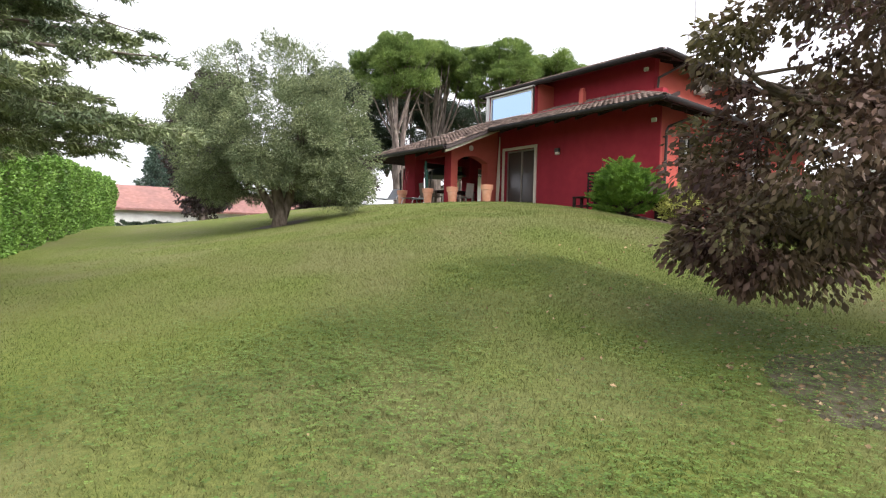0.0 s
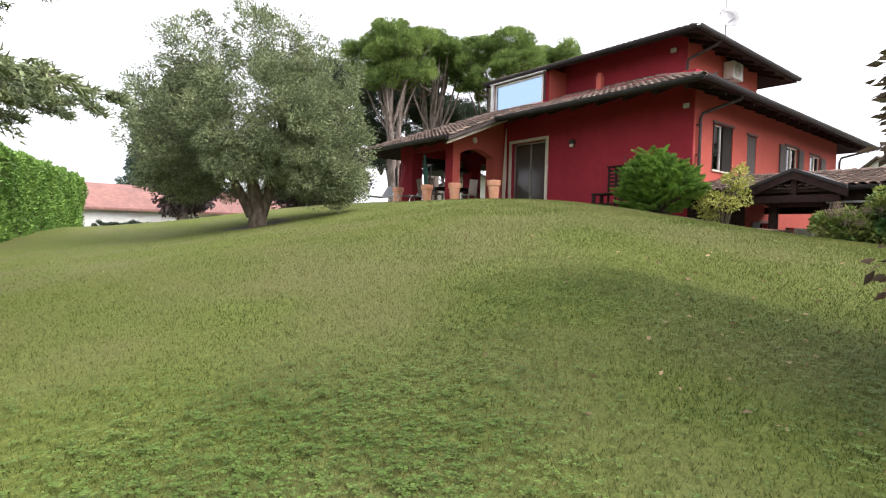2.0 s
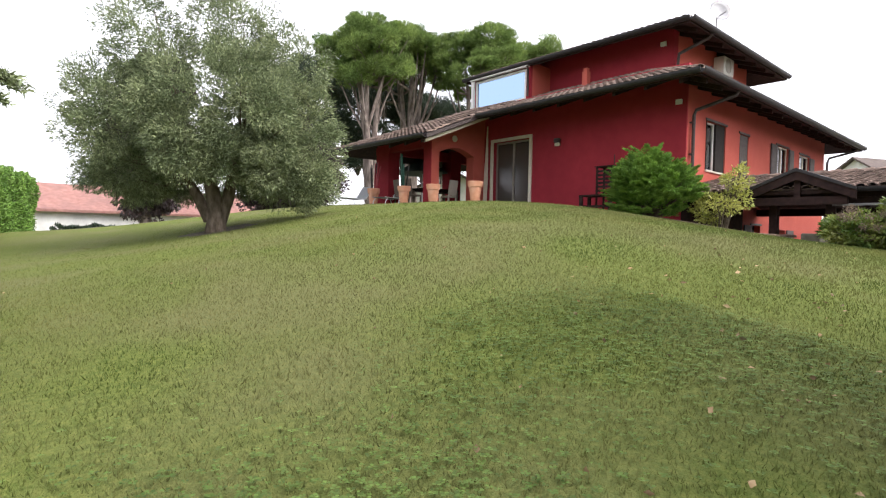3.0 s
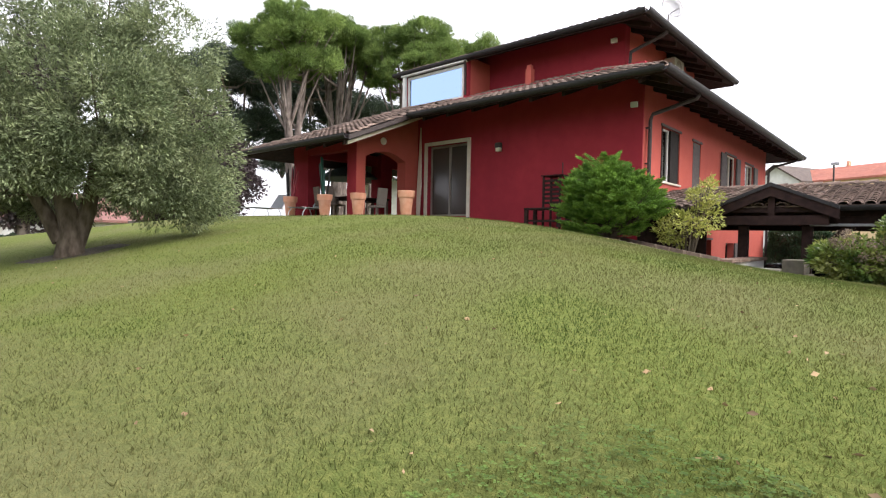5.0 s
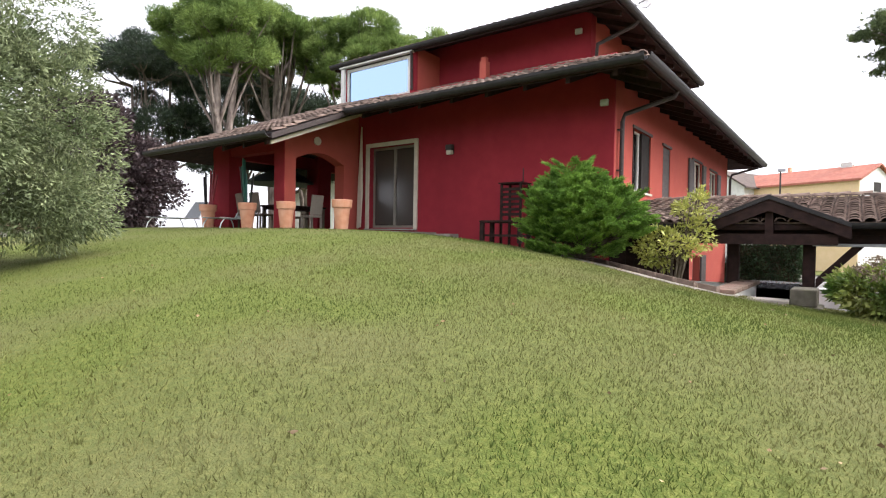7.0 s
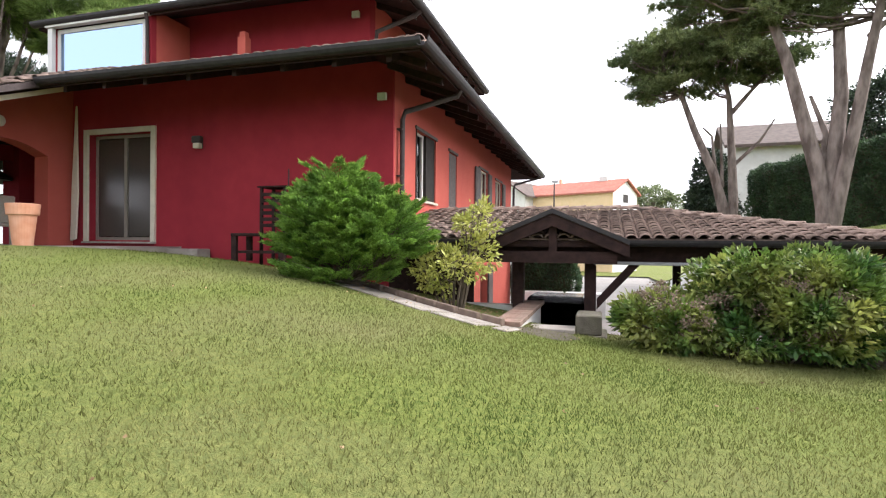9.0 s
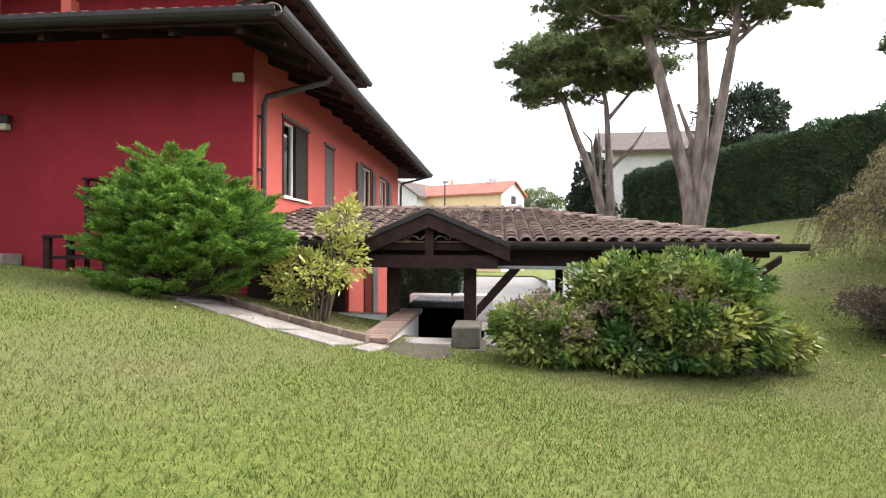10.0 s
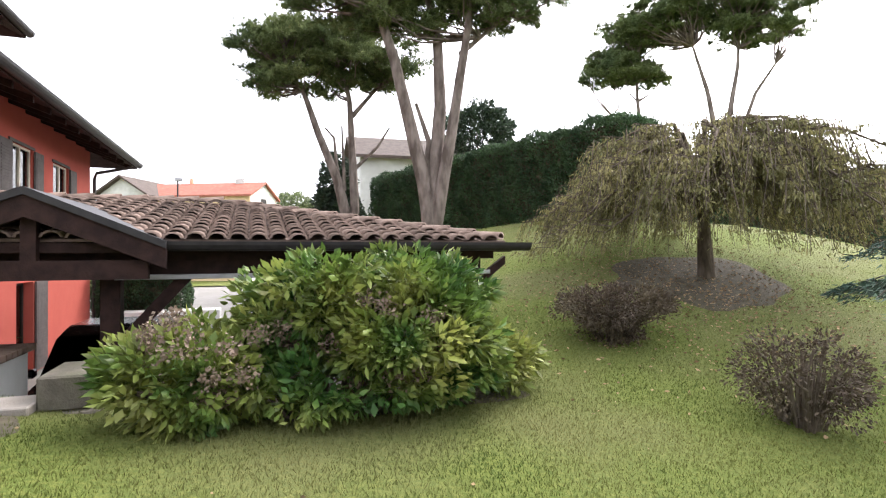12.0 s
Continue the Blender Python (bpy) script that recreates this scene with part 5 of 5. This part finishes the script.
# awning cloth hanging beside the door, and the awning box under the porch verge
aw = thing("furled_curtain", (16.45, 17.36, 2.80), "pale furled curtain hanging beside the sliding door", "curtain")
bm = bmesh.new()
prism(bm, [(0, -0.02, 0.15), (0, 0.15, 0.1), (0, 0.12, 1.2), (0, 0.0, 3.2), (0, -0.03, 3.2), (0, -0.08, 1.2)], (-0.05, 0, 0))
bmesh.ops.bevel(bm, geom=bm.edges[:], offset=0.012, segments=1, affect="EDGES")
part("cloth", bm, M["cream"], aw)
hpart("awning_box", prism(bmesh.new(), [(12.5, 16.35, 4.9), (16.3, 16.35, 4.9 + 3.8 * S2), (16.3, 16.35, 4.8 + 3.8 * S2), (12.5, 16.35, 4.8)], (0, 0.1, 0)), M["cream"], "long pale awning box under the sloping verge")
for yy, zz in ((17.52, 5.35),):
    v = thing("round_vent", (14.9, yy + 0.07, zz), "small round pale vent on the arch wall", "vent")
    bm = lathe([(0.11, 0), (0.12, 0.02), (0.12, 0.05), (0.06, 0.07)], 16)
    bm.transform(pose(0, 0, 0, 90, 0, 0))
    part("cover", bm, M["cream"], v)

# satellite dish and antenna
d = thing("satellite_dish", (19.9, 10.25, 8.85), "grey satellite dish with a tall mast on the upper roof", "satellite dish", rz=-35)
part("mast", boxes((-0.02, 0.02, -0.02, 0.02, -0.5, 2.6)), M["steel"], d)
bm = lathe([(0.02, 0.0), (0.2, 0.02), (0.29, 0.05), (0.36, 0.1), (0.365, 0.105), (0.26, 0.03), (0.02, -0.01)], 24)
bm.transform(pose(0, -0.1, 0.45, 75, 0, 0))
part("dish", bm, M["steel"], d, smooth=True)
part("arm", boxes((-0.012, 0.012, -0.5, -0.1, 0.3, 0.33)), M["steel"], d)
part("crossbar", boxes((-0.5, 0.5, -0.015, 0.015, 2.2, 2.23)), M["steel"], d)

# air conditioner on the upper side wall
ac = thing("air_conditioner", (21.3, UY - 0.02, 7.55), "white outdoor air conditioner unit under the upper eave", "air conditioner")
part("casing", boxes((-0.42, 0.42, -0.38, -0.02, 0, 0.62), bevel=0.02), M["white"], ac)
bm = lathe([(0.24, 0), (0.25, 0.015), (0.2, 0.02)], 24)
bm.transform(pose(-0.08, -0.382, 0.31, 90, 0, 0))
part("fan_grille", bm, M["concrete"], ac)
for sx in (-0.3, 0.3):
    part("bracket", boxes((sx - 0.02, sx + 0.02, -0.38, 0.02, -0.05, -0.003)), M["steel"], ac)

# terracotta pots with lacquered canes
POT = [(0.14, 0), (0.145, 0.01), (0.2, 0.52), (0.225, 0.525), (0.235, 0.54), (0.25, 0.71), (0.24, 0.72), (0.215, 0.71), (0.2, 0.64)]


def pot(at, canes, seed):
    r = random.Random(seed)
    t = thing("plant_pot", at, "tall tapered terracotta pot " + ("with lacquered canes standing in it" if canes else "standing on the stone patio"), "plant pot", "pots along the patio")
    part("bowl", lathe(POT, 28), M["terracotta"], t, smooth=False)
    part("earth", lathe([(0.19, 0.58), (0.195, 0.63)], 20), M["soil"], t)
    for k in range(canes):
        a = r.uniform(0, 6.28)
        b, e = 0.1, r.uniform(0.15, 0.38)
        L = r.uniform(1.5, 1.95)
        p = [(b * math.cos(a), b * math.sin(a), 0.5), (0.5 * (b + e) * math.cos(a), 0.5 * (b + e) * math.sin(a), 0.5 * (0.5 + L)), (e * math.cos(a), e * math.sin(a), L)]
        tubes("cane", [(p, [0.03, 0.032, 0.027])], M[r.choice(("black_stick", "black_stick", "red_stick", "green_stick"))], t, seg=7)


pot((13.65, 15.15, 2.803), 0, 1)
pot((13.5, 17.1, 2.803), 0, 2)
pot((13.35, 18.6, 2.803), 8, 3)
pot((13.35, 20.6, 2.803), 7, 4)


def wicker_chair(at, rz, light):
    t = thing("dining_chair", at, ("light" if light else "dark brown") + " woven wicker dining chair with tall straight back", "chair", "chairs round the porch table", rz=rz)
    m = M["wicker_light" if light else "wicker"]
    part("seat", boxes((-0.23, 0.23, -0.23, 0.23, 0.4, 0.47), bevel=0.02), m, t)
    bm = bmesh.new()
    prism(bm, [(-0.22, 0.18, 0.474), (-0.22, 0.23, 0.474), (-0.22, 0.32, 1.05), (-0.22, 0.27, 1.07)], (0.44, 0, 0))
    bmesh.ops.bevel(bm, geom=bm.edges[:], offset=0.015, segments=1, affect="EDGES")
    part("backrest", bm, m, t)
    for x in (-0.2, 0.2):
        for y in (-0.2, 0.2):
            part("leg", boxes((x - 0.022, x + 0.022, y - 0.022, y + 0.022, 0, 0.398)), m, t)


tb = thing("dining_table", (15.3, 19.1, 2.803), "dark wooden porch dining table with square legs", "table")
part("tabletop", boxes((-0.9, 0.9, -0.45, 0.45, 0.7, 0.75), bevel=0.01), M["dark_wood"], tb)
part("apron", boxes((-0.78, 0.78, -0.36, 0.36, 0.62, 0.698)), M["dark_wood"], tb)
for x in (-0.8, 0.8):
    for y in (-0.38, 0.38):
        part("leg", boxes((x - 0.045, x + 0.045, y - 0.045, y + 0.045, 0, 0.698)), M["wicker"], tb)
wicker_chair((15.35, 18.35, 2.803), 180, True)
wicker_chair((14.1, 19.0, 2.803), 90, False)
wicker_chair((14.1, 19.7, 2.803), 80, False)
wicker_chair((15.8, 19.9, 2.803), 0, False)

# closed green parasol beyond the porch
pr = thing("parasol", (16.8, 21.8, 2.803), "dark green garden parasol standing beyond the porch", "parasol")
part("pole", lathe([(0.03, 0.05), (0.03, 2.2)], 10), M["steel"], pr)
part("base", lathe([(0.28, 0), (0.28, 0.04), (0.05, 0.07)], 16), M["concrete"], pr)
bm = lathe([(1.35, 1.72), (0.9, 1.95), (0.3, 2.22), (0.02, 2.32), (0.02, 2.28), (0.9, 1.91), (1.34, 1.68)], 8)
part("canopy", bm, M["umbrella"], pr)


def lounger(at, rz):
    t = thing("sun_lounger", at, "white framed sun lounger with grey mesh and raised back", "sun lounger", "loungers on the patio", rz=rz)
    for y in (-0.28, 0.28):
        tubes("side_rail", [([(-0.1, y, 0.3), (1.3, y, 0.3)], [0.018, 0.018]), ([(0.0, y, 0.3), (-0.45, y, 0.85)], [0.018, 0.018])], M["lounger_frame"], t)
        tubes("leg", [([(1.1, y, 0.3), (1.25, y, 0.15), (1.3, y, 0.0)], [0.016] * 3)], M["lounger_frame"], t)
        tubes("leg", [([(0.15, y, 0.3), (0.05, y, 0.15), (0.0, y, 0.0)], [0.016] * 3)], M["lounger_frame"], t)
    part("seat", boxes((0.0, 1.28, -0.26, 0.26, 0.295, 0.305)), M["mesh_fabric"], t)
    bm = bmesh.new()
    prism(bm, [(0.0, -0.26, 0.31), (-0.43, -0.26, 0.84), (-0.44, -0.26, 0.83), (-0.01, -0.26, 0.3)], (0, 0.52, 0))
    part("backrest", bm, M["mesh_fabric"], t)


lounger((13.2, 21.3, 2.803), 195)
lounger((13.9, 19.7, 2.803), 200)

# bench and lattice by the wall
be = thing("bench", (15.6, 11.75, 2.6), "low dark weathered wooden bench against the red wall", "bench")
for k in range(3):
    part("slat", boxes((-0.28 + 0.19 * k, -0.11 + 0.19 * k, -0.55, 0.55, 0.42, 0.47), bevel=0.008), M["dark_wood"], be)
for y in (-0.5, 0.5):
    for x in (-0.22, 0.22):
        part("leg", boxes((x - 0.035, x + 0.035, y - 0.05, y + 0.05, -0.05, 0.418)), M["dark_wood"], be)
part("stretcher", boxes((-0.2, 0.2, -0.45, 0.45, 0.1, 0.15)), M["dark_wood"], be)
la = thing("lattice_rack", (16.2, 11.85, 2.55), "dark weathered slatted rack leaning by the red wall", "rack")
for x in (-0.2, 0.2):
    for y in (-0.26, 0.26):
        part("upright", boxes((x - 0.025, x + 0.025, y - 0.025, y + 0.025, -0.1, 1.42)), M["dark_wood"], la)
for k in range(6):
    part("slat", boxes((-0.235, -0.226, -0.28, 0.28, 0.65 + 0.12 * k, 0.72 + 0.12 * k)), M["dark_wood"], la)
part("shelf", boxes((-0.26, 0.22, -0.32, 0.32, 1.422, 1.45)), M["dark_wood"], la)
part("spike", boxes((-0.01, 0.01, -0.22, -0.2, 1.452, 1.8)), M["copper"], la)

# aluminium rail under the carport beam
rl = thing("awning_rail", (15.7, 4.0, 2.6), "thin pale aluminium rail under the carport beam", "rail")
part("profile", boxes((0, 0.05, -2.2, 1.85, 0, 0.05), bevel=0.008), M["steel"], rl)

# stone block beside the entrance, threshold and step
bl = thing("stone_block", (14.62, 5.88, 1.66), "grey ribbed stone block beside the carport entrance", "stone block")
part("block", boxes((-0.32, 0.3, -0.17, 0.17, 0.04, 0.3), bevel=0.015), M["block_stone"], bl)
part("base", boxes((-0.4, 0.36, -0.24, 0.22, -0.1, 0.038), bevel=0.015), M["block_stone"], bl)
th = thing("threshold_slab", (14.35, 6.35, 1.755), "pale worn stone threshold slab at the carport entrance", "slab")
part("slab", boxes((-0.2, 0.2, -0.3, 0.32, -0.12, 0.03), bevel=0.01), M["flagstone"], th)

# the car
car = thing("car", (18.0, 6.75, 0.0), "black parked car with dark windscreen under the carport", "car")


def car_prism(name, prof, y0, y1, material, bevel=0.05, taper=0.0):
    bm = bmesh.new()
    prism(bm, [(x, y0, z) for x, z in prof], (0, y1 - y0, 0))
    if taper:
        for v in bm.verts:
            v.co.y *= 1 - taper * max(0, v.co.z - 0.9)
    bmesh.ops.bevel(bm, geom=bm.edges[:], offset=bevel, segments=2, affect="EDGES", clamp_overlap=True)
    return part(name, bm, M[material], car, smooth=False)


car_prism("body", [(0.0, 0.3), (0.02, 0.62), (0.35, 0.8), (1.15, 0.95), (4.1, 0.98), (4.3, 0.7), (4.25, 0.3)], -0.88, 0.88, "car_paint")
car_prism("cabin", [(0.95, 0.93), (1.6, 1.56), (2.1, 1.68), (3.4, 1.66), (4.2, 0.96)], -0.8, 0.8, "car_paint", 0.04, 0.16)
bm = bmesh.new()
prism(bm, [(0.99, -0.7, 0.99), (1.57, -0.62, 1.55), (1.57, 0.62, 1.55), (0.99, 0.7, 0.99)], (-0.02, 0, 0.012))
part("windscreen", bm, M["dark_glass"], car)
# pale strip stands in for the bright reflection along the roof edge
part("roof_edge_glint", boxes((1.9, 3.3, -0.62, -0.59, 1.67, 1.7), bevel=0.01), M["steel"], car)
for y in (-1.0, 0.92):
    part("door_mirror", boxes((1.35, 1.5, y, y + 0.14, 0.98, 1.12), bevel=0.03), M["car_paint"], car)
for x in (0.8, 3.45):
    for y in (-0.9, 0.72):
        bm = lathe([(0.2, 0), (0.3, 0.0), (0.32, 0.03), (0.32, 0.15), (0.3, 0.18), (0.2, 0.18)], 24)
        bm.transform(pose(x, y + 0.18, 0.32, 90, 0, 0))
        w = part("wheel", bm, M["rubber"], car)
        bm = lathe([(0.03, 0.0), (0.19, 0.02), (0.195, 0.16)], 16)
        bm.transform(pose(x, y + 0.185, 0.32, 90, 0, 0))
        part("rim", bm, M["steel"], w)

# planters and clipped hedge at the back of the drive
for y0, y1 in ((7.3, 8.9), (5.6, 7.2)):
    p = thing("planter", (29.5, (y0 + y1) / 2, 0), "low white stone planter at the back of the drive", "planter", "planters of the drive")
    part("wall", boxes((-0.4, 0.4, (y0 - y1) / 2, (y1 - y0) / 2, 0, 1.0), bevel=0.02), M["white"], p)
hedge("hedge", (30.9, 6.9), (30.9, 9.4), 2.7, 1.6, M["hedge_dark"], 65, "rounded green hedge at the back of the drive", 22000, zs=(0, 0))

# street lamp far off
sl = thing("street_lamp", (54.5, 9.9, 0), "distant grey street lamp on a plain post", "street lamp")
part("pole", lathe([(0.09, 0), (0.06, 8.3)], 10), M["copper"], sl)
part("head", boxes((-0.12, 0.12, -0.35, 0.2, 8.3, 8.55), bevel=0.05), M["steel"], sl)

# downpipe clamps and rafter-end plates stay small details of the house
for z in (2.9, 4.2, 5.1):
    hpart("pipe_clamp", boxes((16.65, 16.79, 9.44, 9.555, z, z + 0.03)), M["copper"])

# ---- kerb, flagstones, coping ----
KERB = [(13.52, 6.85), (13.72, 7.5), (14.0, 8.15), (14.35, 8.8), (14.75, 9.5), (15.1, 10.2), (15.45, 11.0)]
bed = thing("garden_kerb", (13.5, 6.85, 0), "curved line of brown stone kerbs edging the raised bed", "kerb")
BI = bed.matrix_world.inverted()
fl = thing("flagstone_path", (13.2, 7.0, 0), "row of pale worn flagstones along the kerb", "path")
FI = fl.matrix_world.inverted()


def slab_on(owner, inv, name, a, b, off, width, material, h, seed, sink=0.05):
    """A slab from a to b, shifted off to its outer side, following the ground."""
    r = random.Random(seed)
    a, b = Vector((*a, 0)), Vector((*b, 0))
    d = (b - a).normalized()
    n = Vector((-d.y, d.x, 0))
    q = [a + d * 0.012 + n * off, b - d * 0.012 + n * off, b - d * (0.012 + r.uniform(0, 0.03)) + n * (off + width * r.uniform(0.92, 1.08)), a + d * (0.012 + r.uniform(0, 0.03)) + n * (off + width * r.uniform(0.92, 1.08))]
    bm = bmesh.new()
    prism(bm, [(p.x, p.y, zat(p.x, p.y) + h) for p in q], (0, 0, -h - sink))
    bmesh.ops.bevel(bm, geom=bm.edges[:], offset=0.008, segments=1, affect="EDGES")
    bm.transform(inv)
    return part(name, bm, M[material], owner)


k = 0
for a, b in zip(KERB, KERB[1:]):
    mid = ((a[0] + b[0]) / 2, (a[1] + b[1]) / 2)
    slab_on(bed, BI, "kerb_stone", a, mid, 0.0, 0.09, "kerb_stone", 0.1, k)
    slab_on(bed, BI, "kerb_stone", mid, b, 0.0, 0.09, "kerb_stone", 0.1, k + 50)
    if k < 5:
        slab_on(fl, FI, "flagstone", a, b, 0.1, 0.6, "flagstone", 0.02, k + 100)
    k += 1
slab_on(fl, FI, "flagstone", (13.5, 6.64), (13.52, 6.86), 0.0, 0.66, "flagstone", 0.02, 200)
cop = thing("brick_coping", (14.9, 6.84, 1.88), "brick coping on the low white wall beside the bed", "coping")
cb = boxes((-0.055, 0.055, -0.17, 0.17, 0, 0.065), bevel=0.006)
c0 = part("brick", cb, M["brick"], cop)
c0.location = (-1.32, 0, 0)
for k in range(1, 23):
    ob = new("brick", c0.data)
    ob.parent = cop
    ob.location = (-1.32 + 0.12 * k, random.uniform(-0.004, 0.004), random.uniform(0, 0.003))

# ---- ground cover ----


def patch(name, cx, cy, rx, ry, material, label, lift=0.006, seed=0):
    """An irregular patch of bare earth lying on the lawn."""
    rings, seg, V, F = 10, 40, [], []
    for i in range(rings + 1):
        for j in range(seg):
            a = 2 * math.pi * j / seg
            w = 1 + 0.16 * noise.noise(Vector((math.cos(a) * 1.6, math.sin(a) * 1.6, seed))) * 2
            x, y = cx + rx * w * i / rings * math.cos(a), cy + ry * w * i / rings * math.sin(a)
            V.append((x, y, zat(x, y) + lift * (1 - (i / rings) ** 4) - 0.02 * (i == rings)))
    for i in range(rings):
        for j in range(seg):
            F.append((i * seg + j, (i + 1) * seg + j, (i + 1) * seg + (j + 1) % seg, i * seg + (j + 1) % seg))
    return tagged(mesh_object(name, V, F, M[material], smooth=True), label, kind="structure")


patch("soil_patch", 17.4, -3.0, 1.6, 1.5, "soil", "dark bare soil under the weeping tree", seed=3)
patch("soil_patch", 13.7, 6.35, 0.7, 0.4, "soil", "bare earth in front of the carport entrance", seed=5)
patch("soil_patch", 14.3, 3.8, 0.6, 1.6, "soil", "dark soil under the mixed bush", seed=6)
# earth here also darkens the lawn in place of the tree's cast shade
patch("soil_patch", 4.2, 0.5, 1.2, 0.8, "soil", "dark earth patch that also stands in for the shade of the copper-leaved tree", seed=9)
patch("soil_patch", 6.2, 17.2, 1.0, 0.9, "soil", "bare earth round the olive trunk", seed=7)

def blades(name, n, x0, x1, y0, y1, h, w, label, seed, skip=None, reach=6.0):
    rng = np.random.default_rng(seed)
    x, y = rng.uniform(x0, x1, n), rng.uniform(y0, y1, n)
    keep = ~in_court(x, y) & ~((x > 13.55) & (y > 6.7) & (y < 9.6))
    seg = [((-1, -1), (4, 5)), ((4, 5), (9, 6)), ((9, 6), (13, 3))]
    dist = np.full(n, 99.0)
    for (ax, ay), (bx, by) in seg:
        t = np.clip(((x - ax) * (bx - ax) + (y - ay) * (by - ay)) / ((bx - ax) ** 2 + (by - ay) ** 2), 0, 1)
        dist = np.minimum(dist, np.hypot(x - ax - t * (bx - ax), y - ay - t * (by - ay)))
    keep &= rng.random(n) < np.clip(1.25 - dist / reach, 0.0, 1)
    if skip is not None:
        keep &= ~skip(x, y)
    x, y = x[keep], y[keep]
    n = len(x)
    z = height(x, y)
    a = rng.uniform(0, 2 * np.pi, n)
    hh = h * rng.uniform(0.5, 1.3, n)
    lean = rng.uniform(0.2, 1.0, n) * hh
    b = rng.uniform(0, 2 * np.pi, n)
    dx, dy = np.cos(a) * w / 2, np.sin(a) * w / 2
    V = np.stack([np.stack([x - dx, y - dy, z - 0.004], 1), np.stack([x + dx, y + dy, z - 0.004], 1), np.stack([x + np.cos(b) * lean, y + np.sin(b) * lean, z + hh], 1)], 1).reshape(-1, 3)
    F = np.arange(3 * n).reshape(-1, 3)
    return tagged(mesh_object(name, V, F, M["grass_blade"]), label, kind="stuff")


BARE = [(4.2, 0.5, 1.1, 0.75), (17.4, -3.0, 1.5, 1.4), (13.7, 6.35, 0.65, 0.36), (14.3, 3.8, 0.55, 1.5), (6.2, 17.2, 0.9, 0.8)]


def mown(x, y):
    """Where no grass grows, or little: on the patio, and thinly on bare earth."""
    out = (x > 12.95) & (y > 13.7)
    rng = np.random.default_rng(77)
    for cx, cy, rx, ry in BARE:
        d = np.hypot((x - cx) / rx, (y - cy) / ry)
        out |= (d < 1) & (rng.random(len(x)) > 0.12 + 0.5 * d ** 3)
    return out



blades("grass", 950000, -5, 17.5, -6, 13, 0.027, 0.0065, "short mown grass blades of the near lawn", 1, mown, 5.5)
blades("grass", 300000, -8, 26, -9, 20, 0.03, 0.0105, "short mown grass blades of the wider lawn", 2, mown, 14.0)


def clover(name, n, x0, x1, y0, y1, label, seed):
    """Three small round leaflets on each spot, in drifts."""
    rng = np.random.default_rng(seed)
    x, y = rng.uniform(x0, x1, n), rng.uniform(y0, y1, n)
    drift = np.sin(x * 1.7 + 0.8 * np.sin(y * 1.3)) + np.sin(y * 1.9 + 1.1 * np.sin(x * 0.9 + 1)) 
    keep = drift + rng.normal(0, 1.3, n) > 0.1 + 1.5 * np.clip((y - 3.5) / 2, 0, 1)
    x, y = x[keep], y[keep]
    z = height(x, y) + rng.uniform(0.018, 0.042, len(x))
    V, a0, r = [], rng.uniform(0, 2 * np.pi, len(x)), rng.uniform(0.008, 0.015, len(x))
    for k in range(3):
        a = a0 + k * 2.094
        for da, q in ((0.0, 0.15), (-0.75, 1.15), (0.0, 1.7), (0.75, 1.15)):
            V.append(np.stack([x + np.cos(a + da) * r * q, y + np.sin(a + da) * r * q, z + (0.003 if q > 1 else 0)], 1))
    V = np.stack(V, 1).reshape(-1, 3)
    F = np.arange(len(V)).reshape(-1, 4)
    return tagged(mesh_object(name, V, F, M["clover"]), label, kind="stuff")


clover("clover", 62000, -1.5, 5.5, -1.0, 5.5, "dark green clover growing in drifts through the lawn", 12)


# fallen leaves


def litter(name, n, cx, cy, r, label, seed, size=0.05):
    rng = np.random.default_rng(seed)
    x, y = rng.normal(cx, r, n), rng.normal(cy, r, n)
    k = ~in_court(x, y)
    x, y = x[k], y[k]
    p = np.stack([x, y, height(x, y) + 0.02], 1)
    d = np.stack([rng.normal(0, 1, len(x)), rng.normal(0, 1, len(x)), rng.normal(0, 0.12, len(x))], 1)
    o = leaves(name, p, d, size, size * 0.6, M["fallen"], None, label, rng=rng, flat=0.1)
    return tagged(o, kind="stuff")


litter("fallen_leaves", 3600, 16.9, -2.3, 1.7, "dry brown fallen leaves under the weeping tree", 1)
litter("fallen_leaves", 260, 5.8, 2.4, 1.6, "dry brown fallen leaves under the copper-leaved tree", 2)
litter("fallen_leaves", 700, 4.2, 0.5, 0.7, "brown leaf litter close under the copper-leaved tree", 6, 0.045)
litter("fallen_leaves", 500, 14.7, 8.0, 0.6, "small pale fallen leaves on the raised bed", 3, 0.035)
litter("fallen_leaves", 200, 8.0, 6.0, 4.0, "few small fallen leaves scattered on the lawn", 4, 0.03)

# flower heads on the mixed bush
rng = np.random.default_rng(5)
fp = []
for k in range(30):
    u = rng.normal(0, 1, 3)
    u /= np.linalg.norm(u)
    u[0] = -abs(u[0])
    c = np.array((-0.1, 0.8 if k % 3 else -0.4, 0.62)) + u * np.array((0.62, 0.5, 0.4))
    c[2] = max(c[2], 0.25)
    fp.append(c + rng.normal(0, 0.045, (70, 3)))
leaves("blossom", np.concatenate(fp), np.concatenate(fp) * 0.3, 0.03, 0.03, M["mauve_flower"], rbush, "faded mauve-brown blossom", rng=rng)

# ---- the tiles nearest to the walk, one by one ----
_t = mesh_object("roof_tile", *tile_verts(), M["roof_tile"], smooth=True)
TILE = _t.data
bpy.data.objects.remove(_t)
for m in near:
    ob = new("roof_tile", TILE)
    ob.parent = carport
    ob.matrix_local = CI @ m
